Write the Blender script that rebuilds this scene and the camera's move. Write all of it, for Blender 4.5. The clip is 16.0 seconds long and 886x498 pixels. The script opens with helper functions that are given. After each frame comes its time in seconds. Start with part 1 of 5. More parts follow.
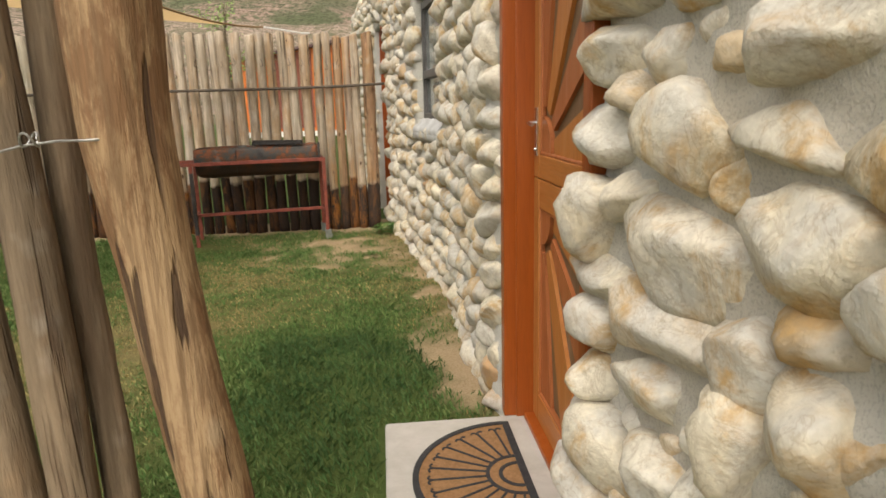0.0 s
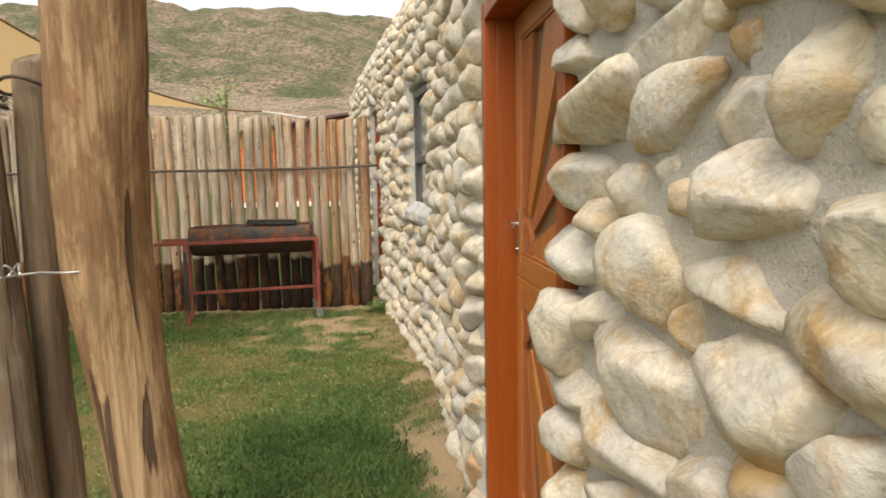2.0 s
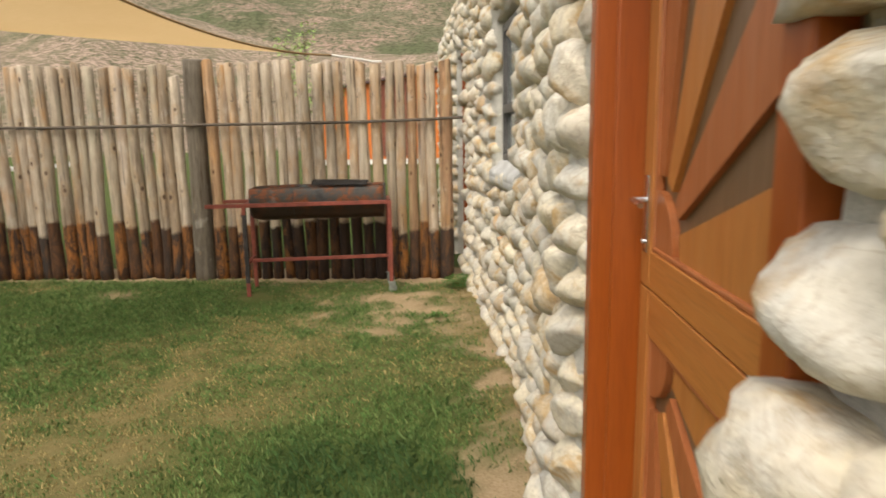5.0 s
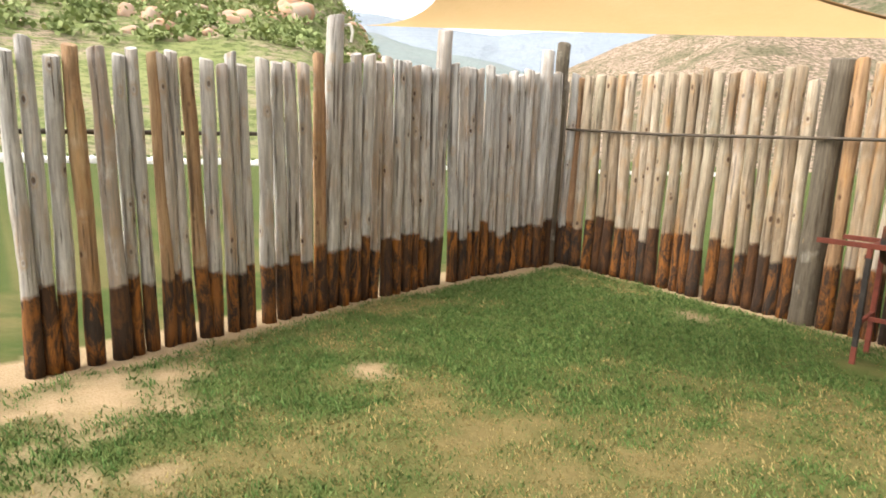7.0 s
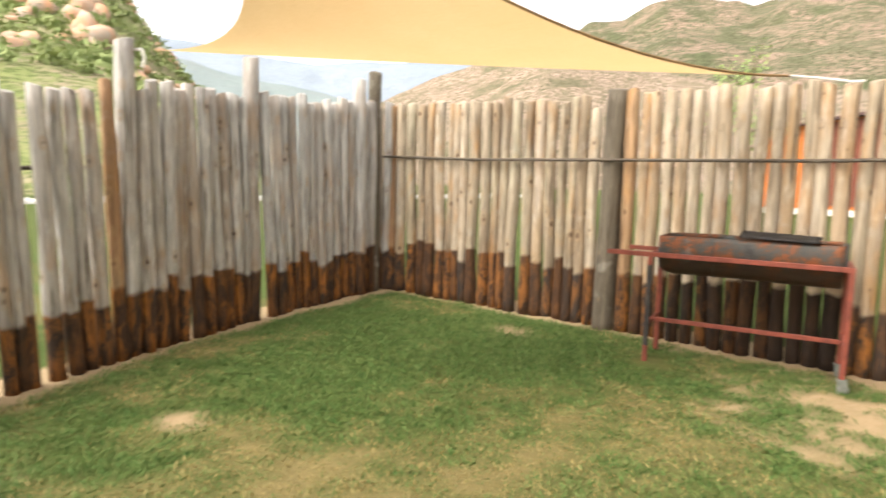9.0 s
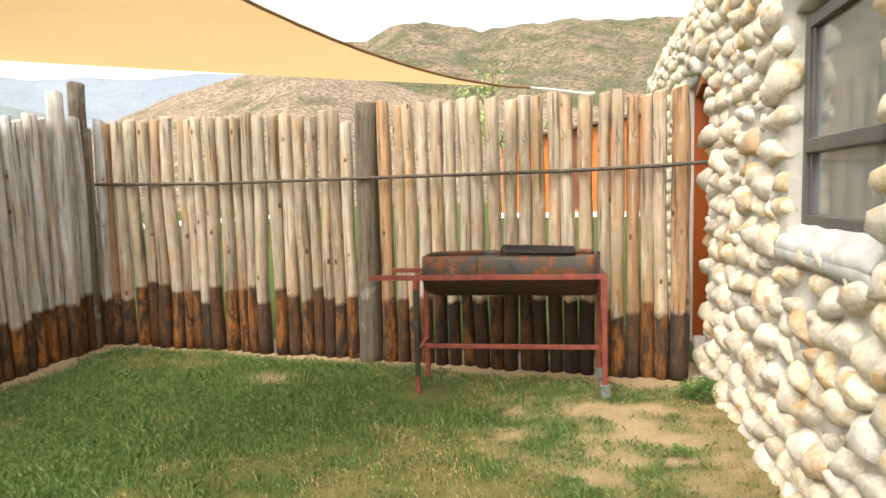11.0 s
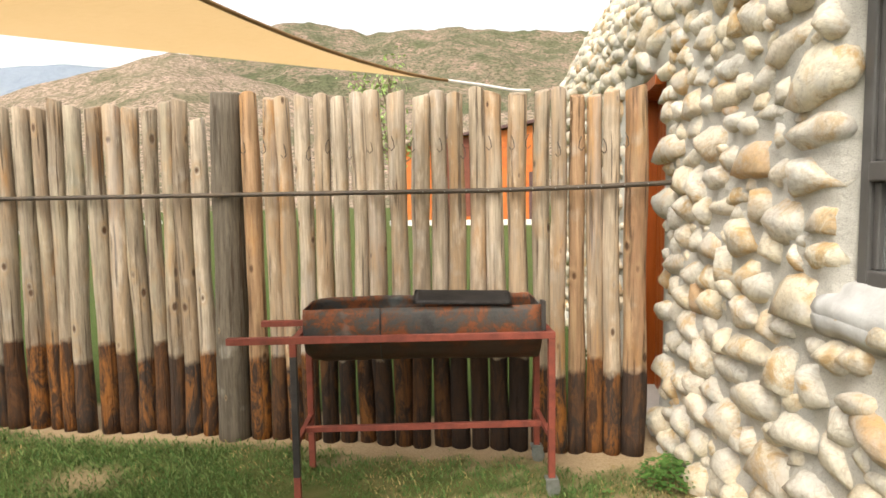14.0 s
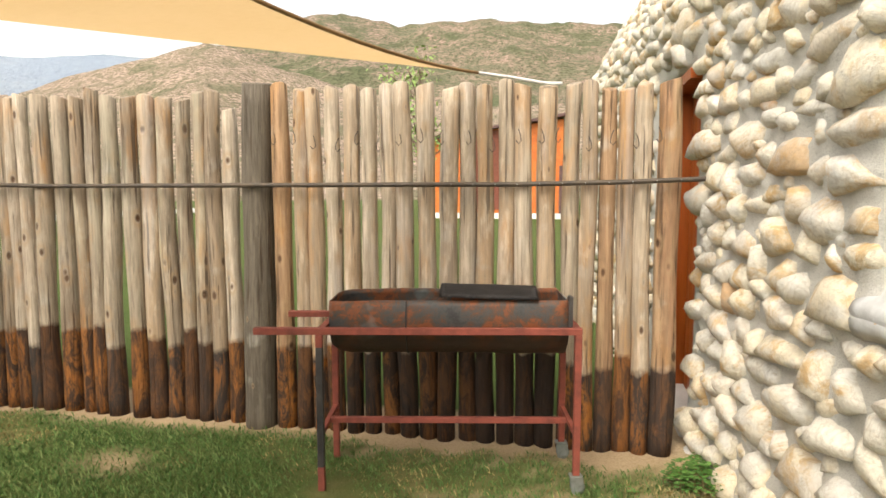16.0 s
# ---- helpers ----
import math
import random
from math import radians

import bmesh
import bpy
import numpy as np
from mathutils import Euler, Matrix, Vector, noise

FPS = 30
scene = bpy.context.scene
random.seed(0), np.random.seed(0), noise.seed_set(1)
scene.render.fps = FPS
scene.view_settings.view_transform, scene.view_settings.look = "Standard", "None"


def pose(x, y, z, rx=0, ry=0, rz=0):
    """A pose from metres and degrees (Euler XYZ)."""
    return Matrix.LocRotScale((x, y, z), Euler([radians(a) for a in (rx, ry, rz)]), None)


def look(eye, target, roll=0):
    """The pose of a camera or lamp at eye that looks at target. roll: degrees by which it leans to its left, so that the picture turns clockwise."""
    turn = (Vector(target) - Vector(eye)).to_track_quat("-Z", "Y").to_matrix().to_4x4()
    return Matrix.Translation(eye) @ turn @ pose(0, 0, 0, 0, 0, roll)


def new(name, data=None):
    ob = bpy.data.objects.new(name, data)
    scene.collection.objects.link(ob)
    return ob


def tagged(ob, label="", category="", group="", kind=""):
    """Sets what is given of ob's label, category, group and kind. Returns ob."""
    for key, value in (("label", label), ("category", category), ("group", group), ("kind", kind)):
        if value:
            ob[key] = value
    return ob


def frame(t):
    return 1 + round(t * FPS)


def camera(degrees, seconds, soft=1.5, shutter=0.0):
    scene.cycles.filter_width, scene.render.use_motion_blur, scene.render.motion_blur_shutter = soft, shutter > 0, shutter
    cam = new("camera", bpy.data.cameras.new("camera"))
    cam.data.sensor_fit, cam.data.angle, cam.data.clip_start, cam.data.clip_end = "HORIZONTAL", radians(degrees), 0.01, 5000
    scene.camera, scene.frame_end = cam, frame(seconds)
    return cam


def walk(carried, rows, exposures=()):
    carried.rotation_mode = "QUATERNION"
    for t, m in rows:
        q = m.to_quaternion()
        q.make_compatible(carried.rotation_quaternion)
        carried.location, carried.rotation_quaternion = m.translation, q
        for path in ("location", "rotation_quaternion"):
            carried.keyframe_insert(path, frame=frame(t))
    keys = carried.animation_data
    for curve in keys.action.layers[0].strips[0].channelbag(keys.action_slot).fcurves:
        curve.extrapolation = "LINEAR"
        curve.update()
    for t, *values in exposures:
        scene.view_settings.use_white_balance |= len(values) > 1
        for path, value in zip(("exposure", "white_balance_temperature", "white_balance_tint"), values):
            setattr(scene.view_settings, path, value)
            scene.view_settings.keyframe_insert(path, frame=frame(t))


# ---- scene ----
EXPOSURES = [(0.0, 0.04, 7000, 10), (2.0, 0.15, 7000, 10), (5.5, 0.17, 7050, 10), (7.0, 0.88, 6900, 10), (9.5, 0.96, 7000, 10), (12.0, 0.66, 7000, 10), (16.0, 0.57, 7000, 10)]
cam = camera(69.42, 16.0, soft=1.6, shutter=0.4)
ROWS = [
    (0.0, 0.0, 0.0, 1.3, -5.472, -12.5, 1.511),
    (0.5, 0.012, -0.02, 1.366, -3.656, -12.602, 0.839),
    (1.0, 0.007, -0.045, 1.408, -3.116, -10.542, 0.972),
    (1.5, 0.009, -0.043, 1.417, -4.129, -7.523, 0.58),
    (2.0, 0.05, -0.02, 1.413, -5.709, -6.406, 1.027),
    (2.5, 0.067, -0.007, 1.402, -7.349, -6.906, 0.25),
    (3.0, 0.066, 0.013, 1.394, -7.761, -7.535, 0.518),
    (3.2, 0.061, 0.046, 1.389, -7.515, -8.103, 1.037),
    (5.3, 0.193, 1.055, 1.38, 7.387, -9.96, 0.826),
    (5.5, 0.147, 1.171, 1.378, 11.147, -9.603, 0.908),
    (6.0, 0.057, 1.43, 1.381, 26.952, -9.374, 1.191),
    (6.5, -0.025, 1.547, 1.367, 45.347, -9.841, -1.36),
    (7.0, -0.071, 1.551, 1.361, 54.993, -9.666, -2.971),
    (7.5, -0.061, 1.593, 1.369, 55.786, -9.082, -3.111),
    (8.0, -0.059, 1.616, 1.37, 50.646, -9.022, -3.417),
    (8.5, -0.056, 1.621, 1.371, 47.479, -8.93, -2.886),
    (9.0, -0.024, 1.652, 1.362, 39.808, -6.62, -1.513),
    (9.5, -0.026, 1.759, 1.331, 27.75, -5.662, -0.891),
    (9.7, -0.028, 1.794, 1.352, 24.226, -5.652, 0.081),
    (11.8, -0.358, 2.582, 1.439, 18.169, -4.54, 1.429),
    (12.0, -0.361, 2.703, 1.463, 19.312, -3.815, 1.835),
    (12.5, -0.412, 2.91, 1.472, 18.406, -3.541, -0.091),
    (13.0, -0.564, 3.135, 1.479, 14.997, -3.765, -0.767),
    (13.5, -0.623, 3.217, 1.495, 10.489, -4.42, 0.448),
    (14.0, -0.617, 3.242, 1.506, 8.515, -4.882, 0.841),
    (14.5, -0.616, 3.237, 1.509, 8.035, -4.972, 0.124),
    (15.0, -0.613, 3.238, 1.511, 8.403, -5.181, -0.383),
    (15.5, -0.611, 3.25, 1.51, 9.881, -5.381, -0.226),
    (16.0, -0.615, 3.259, 1.508, 11.111, -5.514, 0.037),
]
walk(cam, [(t, pose(x, y, z, 90 + pitch, roll, yaw)) for t, x, y, z, yaw, pitch, roll in ROWS], EXPOSURES)

# ---------------- light ----------------
world = bpy.data.worlds.new("sky")
scene.world = world
world.use_nodes = True
wn, wl = world.node_tree.nodes, world.node_tree.links
sky = wn.new("ShaderNodeTexSky")
sky.sky_type, sky.sun_disc = "NISHITA", False
sky.sun_elevation, sky.sun_rotation = radians(55), radians(195)
sky.air_density, sky.dust_density, sky.ozone_density = 1.0, 4.0, 1.0
veil = wn.new("ShaderNodeHueSaturation")
veil.inputs["Saturation"].default_value = 0.22
veil.inputs["Value"].default_value = 1.6
wl.new(sky.outputs["Color"], veil.inputs["Color"])
wl.new(veil.outputs["Color"], wn["Background"].inputs["Color"])
wn["Background"].inputs["Strength"].default_value = 0.17
lamp = bpy.data.lights.new("sun", "SUN")
lamp.energy, lamp.angle, lamp.color = 1.0, radians(45), (1.0, 0.94, 0.85)
sun = new("sun", lamp)
sun.matrix_world = look((-3.2, -3.5, 10), (-1.5, 3, 0))


# ---------------- materials ----------------
def material(name, rough=0.8, metal=0.0, spec=0.3):
    m = bpy.data.materials.new(name)
    m.use_nodes = True
    b = m.node_tree.nodes["Principled BSDF"]
    b.inputs["Roughness"].default_value, b.inputs["Metallic"].default_value = rough, metal
    b.inputs["Specular IOR Level"].default_value = spec
    return m


class Net:
    """Short hand for node trees."""

    def __init__(self, m):
        self.t, self.b = m.node_tree, m.node_tree.nodes["Principled BSDF"]
        self.co = self.t.nodes.new("ShaderNodeTexCoord")

    def put(self, sock, v):
        if hasattr(v, "is_output"):
            self.t.links.new(v, sock)
        else:
            sock.default_value = v

    def space(self, which="Object", scale=(1, 1, 1), shift=None):
        n = self.t.nodes.new("ShaderNodeMapping")
        self.t.links.new(self.co.outputs[which], n.inputs["Vector"])
        n.inputs["Scale"].default_value = scale
        if shift is not None:
            self.t.links.new(shift, n.inputs["Location"])
        return n.outputs[0]

    def noise(self, vec, scale=5.0, detail=4.0, rough=0.55, dist=0.0):
        n = self.t.nodes.new("ShaderNodeTexNoise")
        self.put(n.inputs["Vector"], vec)
        n.inputs["Scale"].default_value, n.inputs["Detail"].default_value = scale, detail
        n.inputs["Roughness"].default_value, n.inputs["Distortion"].default_value = rough, dist
        return n.outputs["Fac"]

    def voronoi(self, vec, scale=5.0, feature="F1"):
        n = self.t.nodes.new("ShaderNodeTexVoronoi")
        n.feature = feature
        self.put(n.inputs["Vector"], vec)
        n.inputs["Scale"].default_value = scale
        return n.outputs["Distance"]

    def ramp(self, fac, *stops):
        n = self.t.nodes.new("ShaderNodeValToRGB")
        self.put(n.inputs[0], fac)
        e = n.color_ramp.elements
        while len(e) < len(stops):
            e.new(0.5)
        for el, (p, c) in zip(e, stops):
            el.position, el.color = p, (c, c, c, 1) if not isinstance(c, tuple) else (*c, 1)
        return n.outputs[0]

    def mix(self, fac, a, b, mode="MIX"):
        n = self.t.nodes.new("ShaderNodeMix")
        n.data_type, n.blend_type = "RGBA", mode
        for s, v in ((n.inputs[0], fac), (n.inputs[6], a), (n.inputs[7], b)):
            self.put(s, (*v, 1) if isinstance(v, tuple) and len(v) == 3 else v)
        return n.outputs[2]

    def math(self, op, a, b=0.0):
        n = self.t.nodes.new("ShaderNodeMath")
        n.operation = op
        self.put(n.inputs[0], a), self.put(n.inputs[1], b)
        return n.outputs[0]

    def split(self, vec, axis):
        n = self.t.nodes.new("ShaderNodeSeparateXYZ")
        self.t.links.new(vec, n.inputs[0])
        return n.outputs[axis]

    def rand(self):
        return self.t.nodes.new("ShaderNodeObjectInfo").outputs["Random"]

    def island(self):
        return self.t.nodes.new("ShaderNodeNewGeometry").outputs["Random Per Island"]

    def attr(self, name):
        n = self.t.nodes.new("ShaderNodeAttribute")
        n.attribute_name = name
        return n.outputs["Fac"]

    def out(self, color=None, bump=None, strength=0.4, dist=0.01, rough=None):
        if color is not None:
            self.put(self.b.inputs["Base Color"], (*color, 1) if isinstance(color, tuple) else color)
        if rough is not None:
            self.put(self.b.inputs["Roughness"], rough)
        if bump is not None:
            n = self.t.nodes.new("ShaderNodeBump")
            n.inputs["Strength"].default_value, n.inputs["Distance"].default_value = strength, dist
            self.put(n.inputs["Height"], bump)
            self.t.links.new(n.outputs[0], self.b.inputs["Normal"])


def stone_material():
    m = material("river_stone", 0.82)
    n = Net(m)
    r = n.math("FRACT", n.math("ADD", n.rand(), n.island()))
    w = n.t.nodes.new("ShaderNodeNewGeometry").outputs["Position"]
    base = n.ramp(r, (0.0, (0.64, 0.61, 0.53)), (0.35, (0.70, 0.63, 0.48)), (0.62, (0.66, 0.58, 0.43)), (0.82, (0.72, 0.68, 0.59)), (0.96, (0.60, 0.48, 0.32)), (1.0, (0.46, 0.27, 0.13)))
    big = n.noise(w, 7.0, 4, 0.6)
    ochre = n.ramp(n.noise(w, 5.5, 6, 0.68, 0.6), (0.50, 0.0), (0.62, 0.9))
    c = n.mix(ochre, base, (0.50, 0.31, 0.12))
    cement = n.ramp(n.noise(w, 6.0, 5, 0.6, 0.3), (0.46, 0.0), (0.60, 0.7))
    c = n.mix(cement, c, (0.53, 0.52, 0.48))
    c = n.mix(n.ramp(n.noise(w, 60, 3), (0.35, 0.0), (0.75, 0.35)), c, (0.30, 0.26, 0.19))
    c = n.mix(n.ramp(n.noise(w, 23, 6, 0.7), (0.30, 0.55), (0.42, 0.0)), c, (0.24, 0.2, 0.14))
    h = n.math("ADD", n.math("MULTIPLY", n.noise(w, 26, 5, 0.65), 0.8), n.math("MULTIPLY", n.noise(w, 140, 3), 0.25))
    crease = n.ramp(n.noise(w, 11, 6, 0.6, 1.2), (0.47, 0.0), (0.5, 1.0), (0.53, 0.0))
    c = n.mix(n.math("MULTIPLY", crease, 0.35), c, (0.30, 0.22, 0.13))
    n.out(c, n.math("ADD", h, n.math("MULTIPLY", n.noise(w, 9, 4, 0.6), 1.6)), 0.6, 0.012)
    return m


def mortar_material():
    m = material("cement_mortar", 0.95, spec=0.15)
    n = Net(m)
    w = n.space("Object")
    c = n.mix(n.noise(w, 3.2, 5, 0.6), (0.42, 0.41, 0.37), (0.58, 0.55, 0.48))
    c = n.mix(n.ramp(n.noise(w, 1.3, 3), (0.5, 0.0), (0.7, 0.5)), c, (0.50, 0.44, 0.34))
    c = n.mix(n.ramp(n.noise(w, 180, 2), (0.35, 0.35), (0.5, 0.0)), c, (0.24, 0.23, 0.21))
    h = n.math("ADD", n.noise(w, 35, 5, 0.7), n.math("MULTIPLY", n.noise(w, 220, 2), 0.3))
    h = n.math("ADD", h, n.math("MULTIPLY", n.noise(w, 8, 3, 0.5), 2.2))
    n.out(c, h, 0.7, 0.012)
    return m


def pole_material(name, pale, tan, dip, knot=1.0, streak=0.0, warm=0.85, soot=0.0):
    m = material(name, 0.85, spec=0.2)
    n = Net(m)
    r = n.rand()

    def spread(scale):
        mp = n.t.nodes.new("ShaderNodeMapping")
        n.t.links.new(n.co.outputs["Object"], mp.inputs["Vector"])
        mp.inputs["Scale"].default_value = scale
        n.t.links.new(n.math("MULTIPLY", r, 41.0), mp.inputs["Location"])
        return mp.outputs[0]

    w, long, fine = spread((1, 1, 1)), spread((1, 1, 0.10)), spread((1, 1, 0.035))
    c = n.mix(n.ramp(r, (0.0, 0.0), (0.5, 0.15), (0.75, 0.6), (1.0, 1.0)), pale, tan)
    c = n.mix(n.ramp(n.noise(long, 11, 5, 0.65), (0.48, 0.0), (0.70, 0.5)), c, tuple(v * 0.5 for v in tan))
    c = n.mix(n.ramp(n.noise(spread((1, 1, 0.35)), 4.0, 4, 0.6, 0.4), (0.53, 0.0), (0.68, warm)), c, (0.48, 0.25, 0.09))
    c = n.mix(n.ramp(n.noise(w, 6.0, 3, 0.5), (0.28, 0.4), (0.40, 0.0)), c, (0.58, 0.54, 0.47))
    crack = n.ramp(n.noise(fine, 42, 3, 0.5), (0.60, 0.0), (0.66, 0.85))
    c = n.mix(crack, c, (0.07, 0.045, 0.03))
    c = n.mix(n.ramp(n.noise(spread((1, 1, 0.05)), 60, 5, 0.7), (0.44, 0.0), (0.58, 0.55)), c, tuple(v * 0.42 for v in pale))
    c = n.mix(n.ramp(n.noise(spread((1, 1, 0.22)), 16, 5, 0.7), (0.36, 0.45), (0.46, 0.0)), c, tuple(min(v * 1.3, 0.74) for v in pale))
    spot = n.ramp(n.voronoi(spread((1, 1, 0.55)), 8.5), (0.045 * knot, 1.0), (0.085 * knot, 0.0))
    c = n.mix(spot, c, (0.10, 0.055, 0.03))
    ring = n.ramp(n.voronoi(spread((1, 1, 0.55)), 8.5), (0.08 * knot, 0.0), (0.11 * knot, 0.55), (0.20 * knot, 0.0))
    c = n.mix(ring, c, (0.40, 0.27, 0.15))
    if streak:
        c = n.mix(n.ramp(n.noise(spread((1, 1, 0.06)), 26, 6, 0.7), (0.42, 0.0), (0.58, min(0.75 * streak, 1))), c, tuple(v * 0.38 for v in pale))
        c = n.mix(n.ramp(n.noise(spread((1, 1, 0.16)), 7, 4, 0.6), (0.52, 0.0), (0.66, 0.7 * streak)), c, (0.12, 0.055, 0.025))
        c = n.mix(n.ramp(n.noise(spread((1, 1, 0.12)), 9, 4, 0.6), (0.34, 0.6 * streak), (0.46, 0.0)), c, tuple(min(v * 1.7, 0.6) for v in pale))
    if dip:
        z = n.split(n.co.outputs["Object"], 2)
        r2 = n.math("FRACT", n.math("MULTIPLY", r, 7.31))
        r3 = n.math("FRACT", n.math("MULTIPLY", r, 13.7))
        edge = n.math("ADD", n.math("ADD", n.math("MULTIPLY", r3, 0.15), dip), n.math("MULTIPLY", n.noise(w, 12, 3), 0.09))
        below = n.ramp(n.math("SUBTRACT", edge, z), (0.0, 0.0), (0.035, 1.0))
        rust = n.ramp(n.noise(spread((1, 1, 0.3)), 13, 6, 0.75, 0.8), (0.45, 0.0), (0.58, 1.0))
        how = n.ramp(r2, (0.2, 0.25 - 0.2 * soot), (0.5, 0.85 - 0.65 * soot), (1.0, 1.0 - 0.5 * soot))
        k = 1 - 0.45 * soot
        brown = n.mix(r3, (0.042 * k, 0.035 * k, 0.03 * k), (0.070 * k, 0.036 * k, 0.020 * k))
        dark = n.mix(n.math("MULTIPLY", rust, how), brown, (0.33, 0.13, 0.032))
        dark = n.mix(n.ramp(n.noise(long, 30, 5, 0.7), (0.48, 0.0), (0.68, 0.8)), dark, (0.032, 0.024, 0.02))
        c = n.mix(below, c, dark)
    h = n.math("ADD", n.math("ADD", n.noise(long, 45, 5, 0.65), n.math("MULTIPLY", crack, -0.8)), n.math("MULTIPLY", spot, -0.7))
    n.out(c, h, 0.9, 0.009)
    return m


def gate_wood_material():
    """Debarked trunk: tan sapwood, brown bare strips, drying cracks and pale knots."""
    m = material("gate_post_wood", 0.8, spec=0.2)
    n = Net(m)
    tall, mid, w = n.space("Object", (1, 1, 0.14)), n.space("Object", (1, 1, 0.3)), n.space("Object")
    c = n.mix(n.noise(mid, 9, 5, 0.6), (0.43, 0.295, 0.165), (0.32, 0.20, 0.105))
    brown = n.ramp(n.noise(n.space("Object", (1, 1, 0.26)), 10, 8, 0.74, 0.3), (0.48, 0.0), (0.54, 0.8))
    c = n.mix(brown, c, n.mix(n.noise(w, 14, 4), (0.15, 0.072, 0.036), (0.25, 0.13, 0.062)))
    c = n.mix(n.ramp(n.noise(mid, 5, 4, 0.6), (0.36, 0.45), (0.46, 0.0)), c, (0.42, 0.30, 0.175))
    c = n.mix(n.ramp(n.noise(n.space("Object", (1, 1, 0.05)), 75, 4, 0.6), (0.46, 0.0), (0.64, 0.55)), c, (0.17, 0.10, 0.05))
    crack = n.ramp(n.noise(n.space("Object", (1, 1, 0.06)), 26, 3, 0.5), (0.62, 0.0), (0.65, 0.9))
    c = n.mix(crack, c, (0.05, 0.03, 0.02))
    c = n.mix(n.ramp(n.noise(n.space("Object", (1, 1, 0.03)), 130, 3, 0.6), (0.49, 0.0), (0.57, 0.5)), c, (0.14, 0.085, 0.045))
    cell = n.voronoi(n.space("Object", (1, 1, 0.62)), 5.2)
    halo = n.ramp(cell, (0.06, 0.0), (0.10, 0.65), (0.20, 0.0))
    c = n.mix(halo, c, (0.50, 0.40, 0.27))
    core = n.ramp(cell, (0.02, 1.0), (0.05, 0.0))
    c = n.mix(core, c, (0.075, 0.035, 0.02))
    h = n.math("ADD", n.math("ADD", n.noise(tall, 40, 5, 0.65), n.math("MULTIPLY", crack, -0.9)), n.math("MULTIPLY", halo, 0.8))
    n.out(c, n.math("ADD", h, n.math("MULTIPLY", core, -0.9)), 0.85, 0.010)
    return m


def varnish_material(name, a, b, grain_axis=2):
    m = material(name, 0.38, spec=0.45)
    n = Net(m)
    s = [14, 14, 14]
    s[grain_axis] = 0.9
    g = n.space("Object", tuple(s))
    c = n.mix(n.noise(g, 1.6, 5, 0.6, 0.8), a, b)
    c = n.mix(n.ramp(n.noise(n.space("Object", tuple(v * 3 for v in s)), 4, 3), (0.45, 0.0), (0.75, 0.35)), c, tuple(v * 0.5 for v in a))
    n.out(c, n.noise(g, 8, 4), 0.12, 0.003, n.ramp(n.noise(g, 2, 3), (0.3, 0.3), (0.7, 0.5)))
    return m


def plain_material(name, a, b, rough=0.7, metal=0.0, scale=8.0, bump=0.2):
    m = material(name, rough, metal)
    n = Net(m)
    w = n.space("Object")
    c = n.mix(n.ramp(n.noise(w, scale, 5, 0.65, 0.3), (0.35, 0.0), (0.65, 1.0)), a, b)
    n.out(c, n.noise(w, scale * 9, 4), bump, 0.004)
    return m


STONE, MORTAR = stone_material(), mortar_material()
POLE = pole_material("weathered_pole", (0.555, 0.465, 0.355), (0.43, 0.295, 0.175), 0.42, 1.7, 0.3)
SMOKED = pole_material("smoked_pole", (0.555, 0.465, 0.355), (0.43, 0.295, 0.175), 0.50, 1.2, 0.3, 0.6, 1.0)
OLDPOLE = pole_material("old_weathered_pole", (0.42, 0.345, 0.255), (0.32, 0.215, 0.13), 0.44, 1.7, 0.4)
GREYPOLE = pole_material("grey_weathered_pole", (0.56, 0.545, 0.52), (0.41, 0.32, 0.25), 0.41, 1.5, 0.4, 0.5)
TANPOLE = pole_material("tan_pole", (0.43, 0.275, 0.16), (0.36, 0.20, 0.115), 0.43, 1.5, 0.4)
POST = pole_material("dark_post", (0.155, 0.13, 0.098), (0.14, 0.115, 0.085), 0, 0.5, 0.0, 0.0)
GATEPOST = gate_wood_material()
THINPOST = pole_material("old_post_wood", (0.245, 0.182, 0.118), (0.215, 0.16, 0.105), 0, 0.6, 0.45, 0.25)
FRAME_WOOD = varnish_material("varnished_frame", (0.28, 0.058, 0.007), (0.36, 0.088, 0.013))
DOOR_WOOD = varnish_material("varnished_door", (0.42, 0.14, 0.03), (0.52, 0.22, 0.06))
DOOR_WOOD_H = varnish_material("varnished_rail", (0.42, 0.14, 0.03), (0.50, 0.20, 0.05), 1)
DOOR_RED = varnish_material("red_ray_wood", (0.36, 0.105, 0.03), (0.42, 0.15, 0.055))
DOOR_BACK = varnish_material("dark_panel_wood", (0.15, 0.085, 0.04), (0.20, 0.12, 0.065))
CHROME = plain_material("brushed_chrome", (0.6, 0.6, 0.6), (0.7, 0.7, 0.7), 0.25, 1.0, 20, 0.05)
RED_STEEL = plain_material("red_oxide_steel", (0.27, 0.07, 0.045), (0.16, 0.045, 0.032), 0.6, 0.0, 14, 0.3)
BLACK_STEEL = plain_material("sooty_steel", (0.035, 0.033, 0.032), (0.07, 0.062, 0.058), 0.55, 0.3, 9, 0.3)
GALV = plain_material("galvanised_steel", (0.30, 0.32, 0.30), (0.20, 0.22, 0.2), 0.5, 0.6, 20, 0.3)
DARK_PIPE = plain_material("dark_pipe", (0.06, 0.05, 0.042), (0.10, 0.075, 0.05), 0.6, 0.2, 12, 0.3)
WIRE = plain_material("fence_wire", (0.45, 0.45, 0.43), (0.30, 0.29, 0.27), 0.45, 0.8, 30, 0.1)
